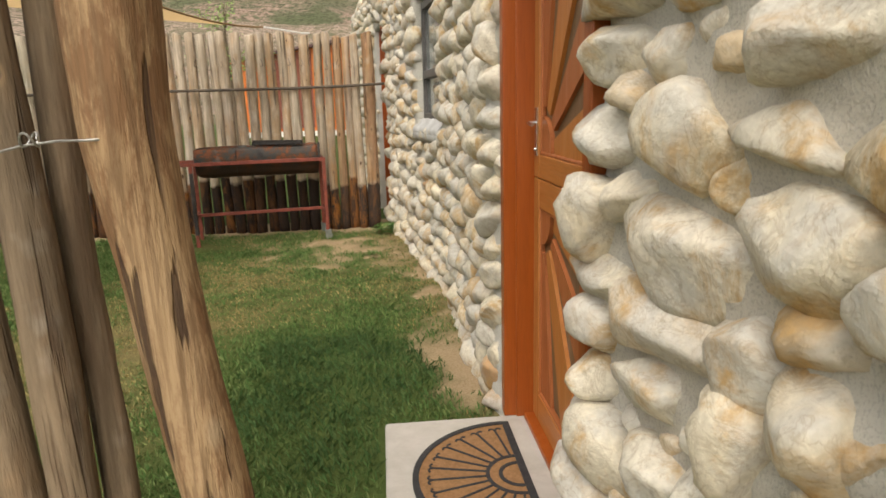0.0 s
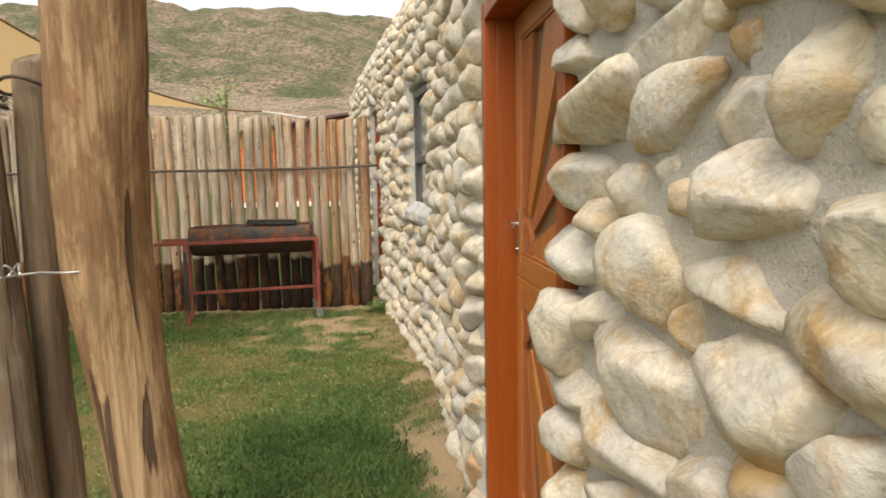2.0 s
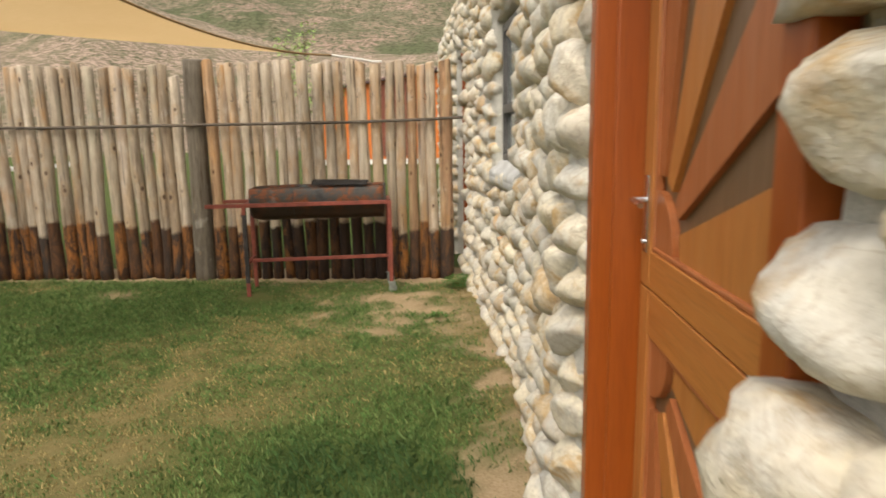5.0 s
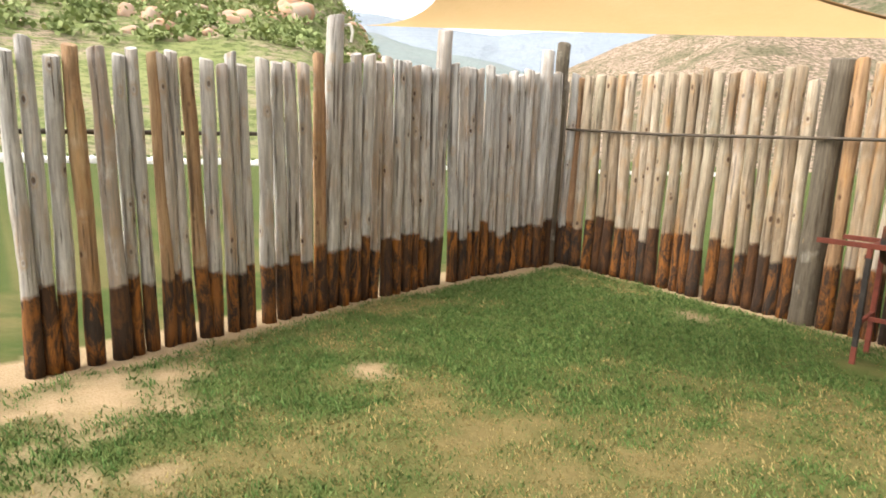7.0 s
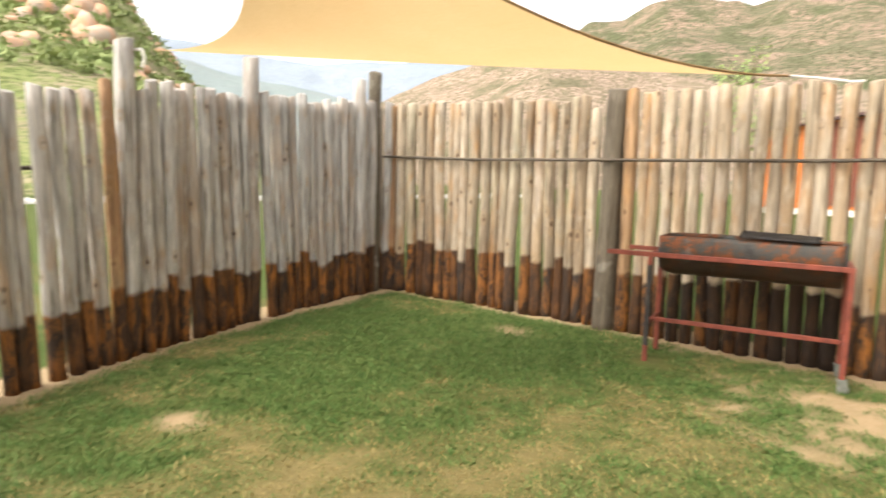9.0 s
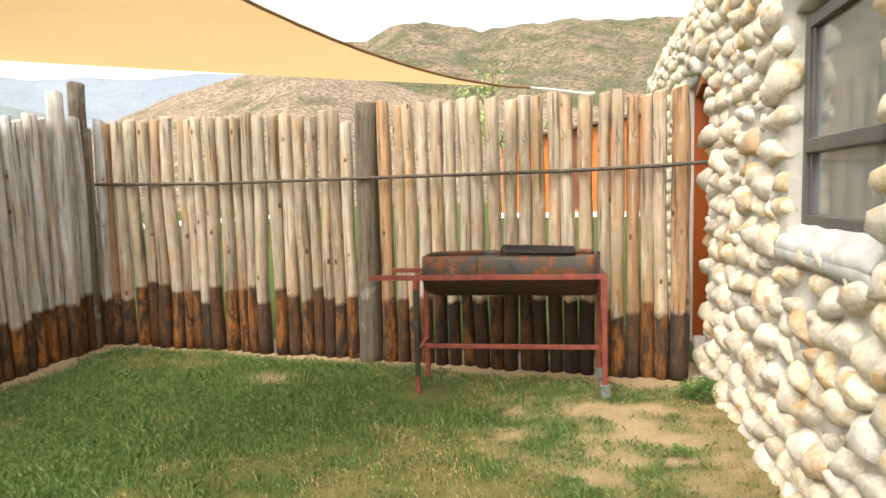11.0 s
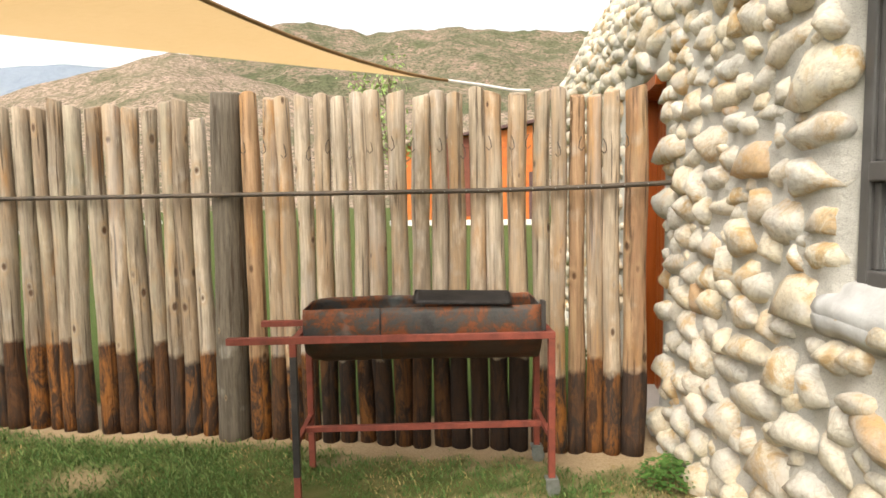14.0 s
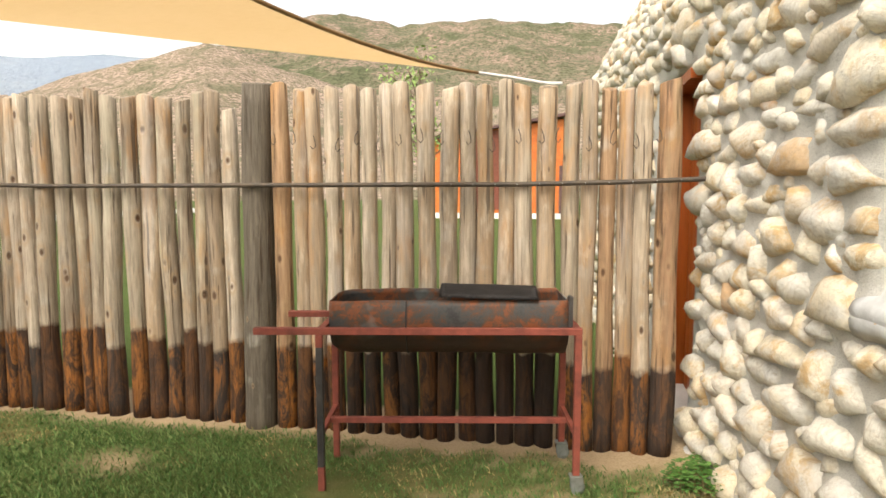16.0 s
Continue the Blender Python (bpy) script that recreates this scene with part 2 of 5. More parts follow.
WINDOW_PAINT = plain_material("grey_window_frame", (0.085, 0.08, 0.075), (0.11, 0.105, 0.10), 0.45, 0.0, 6, 0.1)
PLASTER = plain_material("white_sill_plaster", (0.56, 0.56, 0.54), (0.40, 0.39, 0.37), 0.9, 0.0, 6, 0.5)
CONCRETE = plain_material("concrete_slab", (0.50, 0.47, 0.42), (0.40, 0.37, 0.32), 0.9, 0.0, 5, 0.4)
HEM = plain_material("brown_hem", (0.30, 0.18, 0.08), (0.22, 0.13, 0.06), 0.9)
ROPE = plain_material("white_rope", (0.75, 0.74, 0.70), (0.62, 0.6, 0.56), 0.9, 0.0, 40, 0.3)
INSIDE = plain_material("room_plaster", (0.35, 0.33, 0.30), (0.30, 0.28, 0.25), 0.9)
COIR = plain_material("coir_mat", (0.36, 0.20, 0.09), (0.26, 0.14, 0.06), 1.0, 0.0, 60, 1.0)
RUBBER = plain_material("black_rubber", (0.025, 0.025, 0.027), (0.04, 0.04, 0.04), 0.7, 0.0, 30, 0.3)
LEAF = plain_material("weed_leaf", (0.06, 0.14, 0.025), (0.10, 0.20, 0.04), 0.6, 0.0, 10, 0.2)
TREE_LEAF = plain_material("young_leaf", (0.22, 0.34, 0.09), (0.30, 0.42, 0.13), 0.6, 0.0, 10, 0.2)
BARK = plain_material("bark", (0.12, 0.09, 0.06), (0.2, 0.15, 0.1), 0.9, 0.0, 12, 0.5)


def rust_material():
    m = material("rusty_drum", 0.6, 0.25)
    n = Net(m)
    w = n.space("Object")
    f = n.noise(w, 6.5, 9, 0.78, 0.4)
    c = n.ramp(f, (0.33, (0.04, 0.038, 0.036)), (0.44, (0.065, 0.065, 0.062)), (0.51, (0.10, 0.055, 0.035)), (0.58, (0.22, 0.07, 0.025)), (0.70, (0.06, 0.038, 0.03)))
    pale = n.ramp(n.noise(w, 3.4, 4, 0.6), (0.60, 0.0), (0.70, 0.6))
    c = n.mix(pale, c, (0.20, 0.24, 0.23))
    # darker brown towards the bottom of the drum
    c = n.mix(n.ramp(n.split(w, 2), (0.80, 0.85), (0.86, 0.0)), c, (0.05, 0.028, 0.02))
    n.out(c, n.noise(w, 40, 5, 0.7), 0.5, 0.006)
    return m


def sail_material():
    m = material("shade_cloth", 0.9, spec=0.1)
    n = Net(m)
    w = n.space("Object")
    weave = n.noise(n.space("Object", (1, 30, 1)), 20, 2)
    c = n.mix(n.noise(w, 2.0, 3), (0.60, 0.41, 0.20), (0.67, 0.48, 0.26))
    c = n.mix(n.ramp(weave, (0.4, 0.0), (0.7, 0.25)), c, (0.45, 0.28, 0.10))
    n.out(c, weave, 0.2, 0.003)
    tr = n.t.nodes.new("ShaderNodeBsdfTranslucent")
    n.t.links.new(c, tr.inputs["Color"])
    mx = n.t.nodes.new("ShaderNodeMixShader")
    mx.inputs[0].default_value = 0.55
    o = n.t.nodes["Material Output"]
    n.t.links.new(n.b.outputs[0], mx.inputs[1]), n.t.links.new(tr.outputs[0], mx.inputs[2])
    n.t.links.new(mx.outputs[0], o.inputs["Surface"])
    return m


def ground_material():
    m = material("lawn_and_sand", 0.95, spec=0.1)
    n = Net(m)
    w = n.space("Object")
    grass = n.mix(n.noise(w, 5, 5), (0.045, 0.076, 0.02), (0.09, 0.115, 0.032))
    sand = n.mix(n.noise(w, 6, 6, 0.65), (0.36, 0.26, 0.15), (0.47, 0.355, 0.225))
    sand = n.mix(n.ramp(n.noise(w, 90, 3), (0.4, 0.0), (0.65, 0.5)), sand, (0.22, 0.15, 0.08))
    dry = n.mix(n.noise(w, 30, 4), (0.125, 0.11, 0.045), (0.25, 0.19, 0.085))
    c = n.mix(n.attr("dry"), grass, dry)
    c = n.mix(n.attr("sand"), c, sand)
    n.out(c, n.math("ADD", n.noise(w, 25, 5), n.noise(w, 140, 3)), 0.7, 0.02)
    return m


def blade_material():
    m = material("grass_blades", 0.7, spec=0.2)
    n = Net(m)
    r = n.island()
    a = n.attr("dry")
    green = n.ramp(r, (0.0, (0.050, 0.108, 0.024)), (0.5, (0.086, 0.155, 0.040)), (1.0, (0.175, 0.215, 0.075)))
    # blades turn a darker green where dry is below 0
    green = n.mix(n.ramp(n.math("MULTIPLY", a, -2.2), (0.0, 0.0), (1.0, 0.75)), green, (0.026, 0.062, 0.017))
    straw = n.ramp(r, (0.0, (0.22, 0.17, 0.06)), (1.0, (0.38, 0.30, 0.13)))
    n.out(n.mix(n.math("GREATER_THAN", n.math("ADD", a, n.math("MULTIPLY", n.math("FRACT", n.math("MULTIPLY", r, 17.3)), 1.1)), 1.2), green, straw))
    return m


def hill_material(name, green, dry, rock, scale, rocky=0.5, scrub=0.8):
    m = material(name, 0.95, spec=0.05)
    n = Net(m)
    w = n.space("Object", (0.9, 0.6, 1.3))
    c = n.mix(n.ramp(n.noise(w, 1.1 * scale, 5, 0.6), (0.36, 0.0), (0.66, 1.0)), green, dry)
    cluster = n.ramp(n.noise(w, 2.6 * scale, 5, 0.65, 0.5), (rocky - 0.07, 0.0), (rocky + 0.08, 1.0))
    stony = n.ramp(n.noise(w, 20 * scale, 8, 0.75), (0.42, 0.0), (0.54, 1.0))
    c = n.mix(n.math("MULTIPLY", cluster, stony), c, n.mix(n.noise(w, 45 * scale, 4), rock, tuple(v * 0.72 for v in rock)))
    bushes = n.ramp(n.noise(w, 34 * scale, 6, 0.75), (0.48, 0.0), (0.58, scrub))
    c = n.mix(bushes, c, tuple(v * 0.52 for v in green))
    n.out(c, n.noise(w, 14 * scale, 8, 0.7), 0.8, 0.07 / scale)
    return m


RUST, SAIL, GROUND, BLADES = rust_material(), sail_material(), ground_material(), blade_material()


# ---------------- mesh helpers ----------------
def mesh_ob(name, verts, faces, mat=None, parent=None, label="", smooth=False):
    me = bpy.data.meshes.new(name)
    me.from_pydata(verts, [], faces)
    me.update()
    if smooth:
        me.polygons.foreach_set("use_smooth", [True] * len(me.polygons))
    if mat:
        me.materials.append(mat)
    ob = new(name, me)
    under(ob, parent)
    if label:
        ob["label"] = label
    return ob


def part(name, bm, mat, parent=None, label="", smooth=False):
    me = bpy.data.meshes.new(name)
    bm.normal_update()
    bm.to_mesh(me)
    bm.free()
    if smooth:
        me.polygons.foreach_set("use_smooth", [True] * len(me.polygons))
    me.materials.append(mat)
    ob = new(name, me)
    under(ob, parent)
    if label:
        ob["label"] = label
    return ob


def under(ob, parent):
    ob.parent = parent
    if parent is not None and parent.type == "EMPTY":
        ob.matrix_parent_inverse = Matrix.Translation(parent.location).inverted()


def thing(name, label, category, group="", kind="", at=(0, 0, 0)):
    e = new(name)
    e.location = at
    e.empty_display_size = 0.1
    return tagged(e, label, category, group, kind)


def box(bm, x0, x1, y0, y1, z0, z1, bevel=0.0, m=None):
    b = bmesh.new()
    bmesh.ops.create_cube(b, size=1)
    bmesh.ops.scale(b, vec=(x1 - x0, y1 - y0, z1 - z0), verts=b.verts)
    bmesh.ops.translate(b, vec=((x0 + x1) / 2, (y0 + y1) / 2, (z0 + z1) / 2), verts=b.verts)
    if bevel:
        bmesh.ops.bevel(b, geom=b.edges[:], offset=bevel, segments=2, affect="EDGES", profile=0.5)
    if m is not None:
        bmesh.ops.transform(b, matrix=m, verts=b.verts)
    t = bpy.data.meshes.new("t")
    b.to_mesh(t)
    b.free()
    bm.from_mesh(t)
    bpy.data.meshes.remove(t)
    return bm


def boxes(*args, bevel=0.003):
    bm = bmesh.new()
    for a in args:
        box(bm, *a, bevel=bevel)
    return bm


def tube(path, radius, sides=10, cap=True):
    """A round bar along a list of points; radius a number or one for each point."""
    bm = bmesh.new()
    pts = [Vector(p) for p in path]
    rads = radius if isinstance(radius, (list, tuple)) else [radius] * len(pts)
    rings = []
    for i, p in enumerate(pts):
        d = (pts[min(i + 1, len(pts) - 1)] - pts[max(i - 1, 0)]).normalized()
        u = d.orthogonal().normalized() if i == 0 else (rings_u - d * rings_u.dot(d)).normalized()
        rings_u = u
        v = d.cross(u)
        rings.append([bm.verts.new(p + rads[i] * (math.cos(a) * u + math.sin(a) * v)) for a in [2 * math.pi * k / sides for k in range(sides)]])
    for a, b in zip(rings, rings[1:]):
        for k in range(sides):
            bm.faces.new((a[k], a[(k + 1) % sides], b[(k + 1) % sides], b[k]))
    if cap:
        bm.faces.new(rings[0][::-1]), bm.faces.new(rings[-1])
    bmesh.ops.recalc_face_normals(bm, faces=bm.faces)
    return bm


def fence_height(x, y):
    return 0.02 + 0.015 * max(0.0, y - 2.4)


# ---------------- ground ----------------
def fbm(x, y, scale, seed=0.0, octaves=4):
    return noise.fractal(Vector((x * scale, y * scale, seed)), 0.6, 2.0, octaves)


LEFT_LINE = [(-3.96, 1.62), (-4.25, 2.75), (-4.53, 3.68), (-4.78, 4.6), (-5.08, 6.5)]


def left_x(y):
    return float(np.interp(y, [p[1] for p in LEFT_LINE], [p[0] for p in LEFT_LINE]))


WALL_Y = [-2.0, 0.0, 1.2, 1.6, 2.0, 2.45, 3.5, 4.4, 5.2, 6.2, 7.0, 8.5, 11.0, 12.0, 13.0]
WALL_X = [0.645, 0.615, 0.567, 0.533, 0.505, 0.478, 0.468, 0.455, 0.345, 0.215, 0.085, -0.10, -0.38, -0.30, 0.15]


def wall_x(y):
    """Plan of the mortar face, smoothed."""
    return float(np.mean(np.interp([y - 0.5, y - 0.25, y, y + 0.25, y + 0.5], WALL_Y, WALL_X)))


def bare(x, y):
    """How sandy (0..1) and how dry (up to 1, darker green below 0) the lawn is at a place."""
    n1, n2 = fbm(x, y, 1.1, 3.0), fbm(x, y, 3.4, 8.0)
    s = 0.0
    wall, back, left = wall_x(y) - x, 6.75 - y, x - left_x(y)
    inside = left > -0.3 and back > -0.4 and wall > 0
    if inside:
        s = max(s, 1 - (back - (0.16 if x > -1.9 else 0.06) + 0.10 * n1 + (0.22 * n2 if x > -1.9 else 0)) / 0.16)
        if y > 1.3:
            s = max(s, 1 - (left - 0.12 + 0.1 * n1) / 0.16)
        s = max(s, 0.42 - (wall - 0.08 + 0.35 * n1 + 0.4 * n2) / 0.26)
        s = max(s, 1.05 - math.hypot((x + 0.35) / 0.75, (y - 5.75) / 0.70) + 0.85 * n2)
        s = max(s, 1.05 - math.hypot((x + 3.55) / 0.6, (y - 1.9) / 0.7) + 0.6 * n2)
        s = max(s, 0.75 - math.hypot((x + 2.7) / 0.6, (y - 1.75) / 0.4) + 0.9 * n2)
        s = max(s, 1.2 - math.hypot((x + 3.15) / 0.16, (y - 3.28) / 0.13) + 0.4 * n2)
        s = max(s, 1.1 - math.hypot((x + 2.95) / 0.28, (y - 6.1) / 0.16) + 0.5 * n2)
    if y < 1.0:
        s = max(s, 0.3 + n1)
    mid = math.exp(-((x + 1.5) / 1.25) ** 2 - ((y - 3.6) / 1.4) ** 2)
    d = 0.20 + 0.50 * mid + 0.55 * n1 + 0.40 * n2 + 0.6 * math.exp(-max(wall, 0) / 0.35)
    d = max(d - 0.5 * math.exp(-((x + 2.9) / 1.3) ** 2 - ((y - 5.2) / 1.3) ** 2), 0)
    # darker green patch of lawn near the doorway
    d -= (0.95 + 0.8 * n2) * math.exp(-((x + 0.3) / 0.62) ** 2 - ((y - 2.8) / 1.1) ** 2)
    if not inside and y > 6:
        d = -0.2 + 0.3 * n1
    return min(max(s, 0), 1), min(max(d, -0.6), 1)


def axis(lo, hi, step):
    far = [4000, 1500, 600, 250, 100, 45, 22, 14]
    mid = list(np.arange(lo, hi + 1e-6, step))
    return [-f for f in far] + mid + far[::-1]


def build_ground():
    xs, ys = axis(-6.0, 1.0, 0.06), axis(-1.5, 8.0, 0.06)
    verts, dry, sand = [], [], []
    for y in ys:
        for x in xs:
            near = -6.02 < x < 1.02 and -1.52 < y < 8.02
            s, d = bare(x, y) if near else (0.0, 0.1)
            z = fence_height(x, min(y, 8)) + 0.022 * math.exp(-((x + 1.72) / 0.2) ** 2 - ((y - 5.98) / 0.2) ** 2) + (0.018 * fbm(x, y, 1.3) + 0.008 * fbm(x, y, 6.0, 2.0) - 0.012 * s if near else 0)
            verts.append((x, y, z)), dry.append(d), sand.append(s)
    nx = len(xs)
    faces = [(j * nx + i, j * nx + i + 1, (j + 1) * nx + i + 1, (j + 1) * nx + i) for j in range(len(ys) - 1) for i in range(nx - 1)]
    g = mesh_ob("ground", verts, faces, GROUND, smooth=True)
    for key, values in (("dry", dry), ("sand", sand)):
        g.data.attributes.new(key, "FLOAT", "POINT").data.foreach_set("value", values)
    return tagged(g, "patchy lawn with dry straw and bare sand", "ground", kind="structure")


def grass(name, count, region, height, label):
    rng = np.random.default_rng(5)
    x0, x1, y0, y1 = region
    verts, faces, dry = [], [], []
    for _ in range(count):
        x, y = rng.uniform(x0, x1), rng.uniform(y0, y1)
        if x > wall_x(y) - 0.05 or (y < 6.7 and x < left_x(y) + 0.05):
            continue
        if -0.06 < x and 1.55 < y < 2.43:
            continue
        s, d = bare(x, y)
        if rng.random() < s * 1.15 or rng.random() < d * 0.35:
            continue
        h = height * rng.uniform(0.5, 1.3) * (1 - 0.5 * d)
        a, lean = rng.uniform(0, 6.283), rng.uniform(0.2, 1.1) * h
        w = rng.uniform(0.0022, 0.0042)
        z = fence_height(x, y) + 0.018 * fbm(x, y, 1.3) - 0.004
        c, sn = math.cos(a), math.sin(a)
        k = len(verts)
        verts += [(x - w * sn, y + w * c, z), (x + w * sn, y - w * c, z), (x + 0.35 * lean * c + w * sn * 0.7, y + 0.35 * lean * sn - w * c * 0.7, z + 0.6 * h), (x + lean * c, y + lean * sn, z + h)]
        faces += [(k, k + 1, k + 2), (k, k + 2, k + 3)]
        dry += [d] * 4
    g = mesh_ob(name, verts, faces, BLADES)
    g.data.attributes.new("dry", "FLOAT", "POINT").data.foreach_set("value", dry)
    return tagged(g, label, "grass", kind="stuff")


build_ground()
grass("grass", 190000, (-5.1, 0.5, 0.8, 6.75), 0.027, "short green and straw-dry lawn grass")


# ---------------- stone building ----------------
def lean(z):
    return 0.6 * max(0.0, z - 2.6) ** 1.25 - 0.05 * max(0.0, 0.6 - z)


DOOR = (1.515, 2.46, 0.0, 2.06)
WINDOW = (4.52, 5.40, 1.17, 2.14)
DOOR2 = (7.02, 7.85, 0.0, 2.18)


def in_hole(y, z, grow=0.0):
    return any(a - grow < y < b + grow and c - grow < z < d + grow for a, b, c, d in (DOOR, WINDOW, DOOR2))


rng = random.Random(7)
STONES = []  # y, z, half width, half height, tilt


BUCKET = {}


def room_for(y, z, w, h):
    near = [q for i in (-1, 0, 1) for j in (-1, 0, 1) for q in BUCKET.get((int(y * 2.5 + 10) + i, int(z * 2.5) + j), ())]
    return all(((y - a) / (w + c)) ** 2 + ((z - b) / (h + d)) ** 2 > 0.72 for a, b, c, d, *_ in near)


def lay(y, z, w, h, tilt=0.0):
    STONES.append((y, z, w, h, tilt))
    BUCKET.setdefault((int(y * 2.5 + 10), int(z * 2.5)), []).append(STONES[-1])


def face_stone(y, z, w, h, tilt):
    """A stone with a place of its own; those beside an opening overhang its edge a little."""
    if 1.0 < y < 2.0:
        y = min(y, 1.585 - w)
    elif 4.4 < y < 5.8 and 1.08 < z < 2.2:
        y = max(y, 5.41 + 0.85 * w)
    near = 1.06 if y < 2 else 1.0
    if not in_hole(y, z, 0.01):
        lay(y, z, w * near, h * near, tilt * (0.6 if y < 2 else 1.0))


# stones that stand out near the doorway and the window
face_stone(1.49, 1.69, 0.107, 0.050, -0.10)
face_stone(1.11, 1.62, 0.192, 0.044, -0.23)
face_stone(1.50, 1.55, 0.210, 0.071, -0.26)
face_stone(1.06, 1.51, 0.144, 0.057, -0.16)
face_stone(0.85, 1.49, 0.042, 0.047, 0.0)
face_stone(1.42, 1.40, 0.115, 0.053, 0.0)
face_stone(1.18, 1.38, 0.069, 0.048, 0.0)
face_stone(0.99, 1.37, 0.072, 0.037, 0.16)
face_stone(0.80, 1.38, 0.086, 0.064, 0.21)
face_stone(0.69, 1.51, 0.061, 0.068, 0.0)
face_stone(0.60, 1.46, 0.029, 0.033, -0.10)
face_stone(0.84, 1.60, 0.026, 0.029, 0.0)
face_stone(1.45, 1.24, 0.125, 0.072, 0.0)
face_stone(1.13, 1.24, 0.168, 0.085, 0.0)
face_stone(0.84, 1.25, 0.106, 0.049, 0.08)
face_stone(0.59, 1.33, 0.069, 0.059, 0.26)
face_stone(0.61, 1.21, 0.100, 0.054, 0.23)
face_stone(1.48, 1.02, 0.090, 0.094, 0.0)
face_stone(1.52, 0.89, 0.168, 0.057, 0.10)
face_stone(1.13, 1.02, 0.195, 0.084, 0.08)
face_stone(0.77, 1.10, 0.118, 0.075, 0.26)
face_stone(1.47, 0.78, 0.124, 0.074, 0.16)
face_stone(1.16, 0.87, 0.185, 0.084, 0.08)
face_stone(0.76, 0.99, 0.068, 0.053, 0.26)
face_stone(0.60, 1.07, 0.072, 0.051, 0.0)
face_stone(1.18, 0.73, 0.114, 0.057, 0.05)
face_stone(1.44, 0.65, 0.055, 0.061, 0.31)
face_stone(1.43, 0.49, 0.180, 0.087, 0.21)
face_stone(1.53, 0.35, 0.138, 0.079, 0.21)
face_stone(0.90, 0.89, 0.068, 0.076, 0.0)
face_stone(0.75, 0.85, 0.070, 0.078, -0.16)
face_stone(0.91, 0.73, 0.079, 0.088, -0.10)
face_stone(0.66, 0.86, 0.043, 0.048, 0.0)
face_stone(1.13, 0.55, 0.114, 0.060, 0.0)
face_stone(7.03, 2.52, 0.088, 0.068, 0.0)
face_stone(7.29, 2.42, 0.122, 0.094, -0.52)
face_stone(6.78, 2.28, 0.098, 0.050, 0.0)
face_stone(6.50, 2.29, 0.092, 0.052, 0.0)
face_stone(6.12, 2.20, 0.057, 0.064, 0.0)
face_stone(5.97, 2.06, 0.056, 0.048, 0.0)
face_stone(5.76, 2.16, 0.057, 0.063, 0.0)
face_stone(5.45, 2.03, 0.058, 0.058, 0.0)
face_stone(5.70, 2.00, 0.139, 0.059, -0.16)
face_stone(5.48, 1.87, 0.132, 0.106, 0.0)
face_stone(6.23, 2.03, 0.137, 0.050, 0.0)
face_stone(5.89, 1.92, 0.070, 0.047, -0.31)
face_stone(6.22, 1.91, 0.140, 0.050, 0.0)
face_stone(6.97, 2.16, 0.121, 0.043, 0.0)
face_stone(6.92, 2.03, 0.138, 0.041, 0.0)
face_stone(7.02, 1.90, 0.154, 0.044, 0.0)
face_stone(6.62, 2.14, 0.039, 0.043, 0.0)
face_stone(6.50, 2.03, 0.073, 0.038, 0.0)
face_stone(5.82, 1.79, 0.148, 0.030, 0.0)
face_stone(6.11, 1.78, 0.055, 0.046, 0.0)
face_stone(6.87, 1.73, 0.160, 0.076, 0.0)
face_stone(6.40, 1.72, 0.160, 0.078, 0.0)
face_stone(5.50, 1.69, 0.129, 0.055, 0.0)
face_stone(5.75, 1.70, 0.041, 0.045, 0.0)
face_stone(6.16, 1.64, 0.063, 0.049, 0.0)
face_stone(5.95, 1.62, 0.159, 0.066, 0.0)
face_stone(5.56, 1.54, 0.160, 0.067, 0.0)
face_stone(6.69, 1.55, 0.116, 0.079, 0.0)
face_stone(6.49, 1.52, 0.080, 0.089, 0.0)
face_stone(6.26, 1.55, 0.075, 0.059, 0.0)
face_stone(6.10, 1.48, 0.097, 0.041, 0.0)
face_stone(6.94, 1.44, 0.148, 0.078, 0.0)
face_stone(6.23, 1.43, 0.111, 0.043, 0.0)
face_stone(5.88, 1.44, 0.092, 0.060, 0.0)
face_stone(5.71, 1.39, 0.105, 0.072, 0.0)
face_stone(5.46, 1.40, 0.078, 0.043, 0.0)
face_stone(6.02, 1.30, 0.120, 0.082, 0.0)
face_stone(5.80, 1.29, 0.066, 0.070, 0.0)
face_stone(5.62, 1.27, 0.041, 0.046, 0.0)
face_stone(5.45, 1.28, 0.065, 0.054, 0.0)
face_stone(6.47, 1.27, 0.054, 0.059, 0.0)
face_stone(6.76, 1.22, 0.059, 0.065, 0.0)
face_stone(5.97, 1.14, 0.068, 0.075, 0.0)
face_stone(6.18, 1.17, 0.070, 0.077, 0.0)
face_stone(6.31, 0.99, 0.066, 0.071, 0.0)
face_stone(5.59, 1.12, 0.149, 0.084, 0.0)
face_stone(5.96, 1.00, 0.114, 0.072, 0.0)
face_stone(5.79, 0.99, 0.060, 0.067, 0.0)
face_stone(6.57, 0.82, 0.151, 0.078, 0.0)
face_stone(6.90, 0.83, 0.085, 0.069, 0.0)
face_stone(5.96, 0.86, 0.160, 0.054, 0.0)
face_stone(5.50, 0.98, 0.063, 0.041, 0.0)
face_stone(5.27, 0.99, 0.055, 0.046, 0.0)
face_stone(6.39, 0.70, 0.093, 0.084, 0.0)
face_stone(6.13, 0.74, 0.135, 0.061, 0.0)
face_stone(5.68, 0.84, 0.094, 0.088, 0.0)
face_stone(5.47, 0.84, 0.072, 0.080, 0.0)
face_stone(6.94, 0.51, 0.132, 0.075, 0.0)
face_stone(6.64, 0.52, 0.097, 0.064, 0.0)
face_stone(5.85, 0.67, 0.128, 0.087, 0.0)
face_stone(5.58, 0.66, 0.108, 0.059, 0.0)
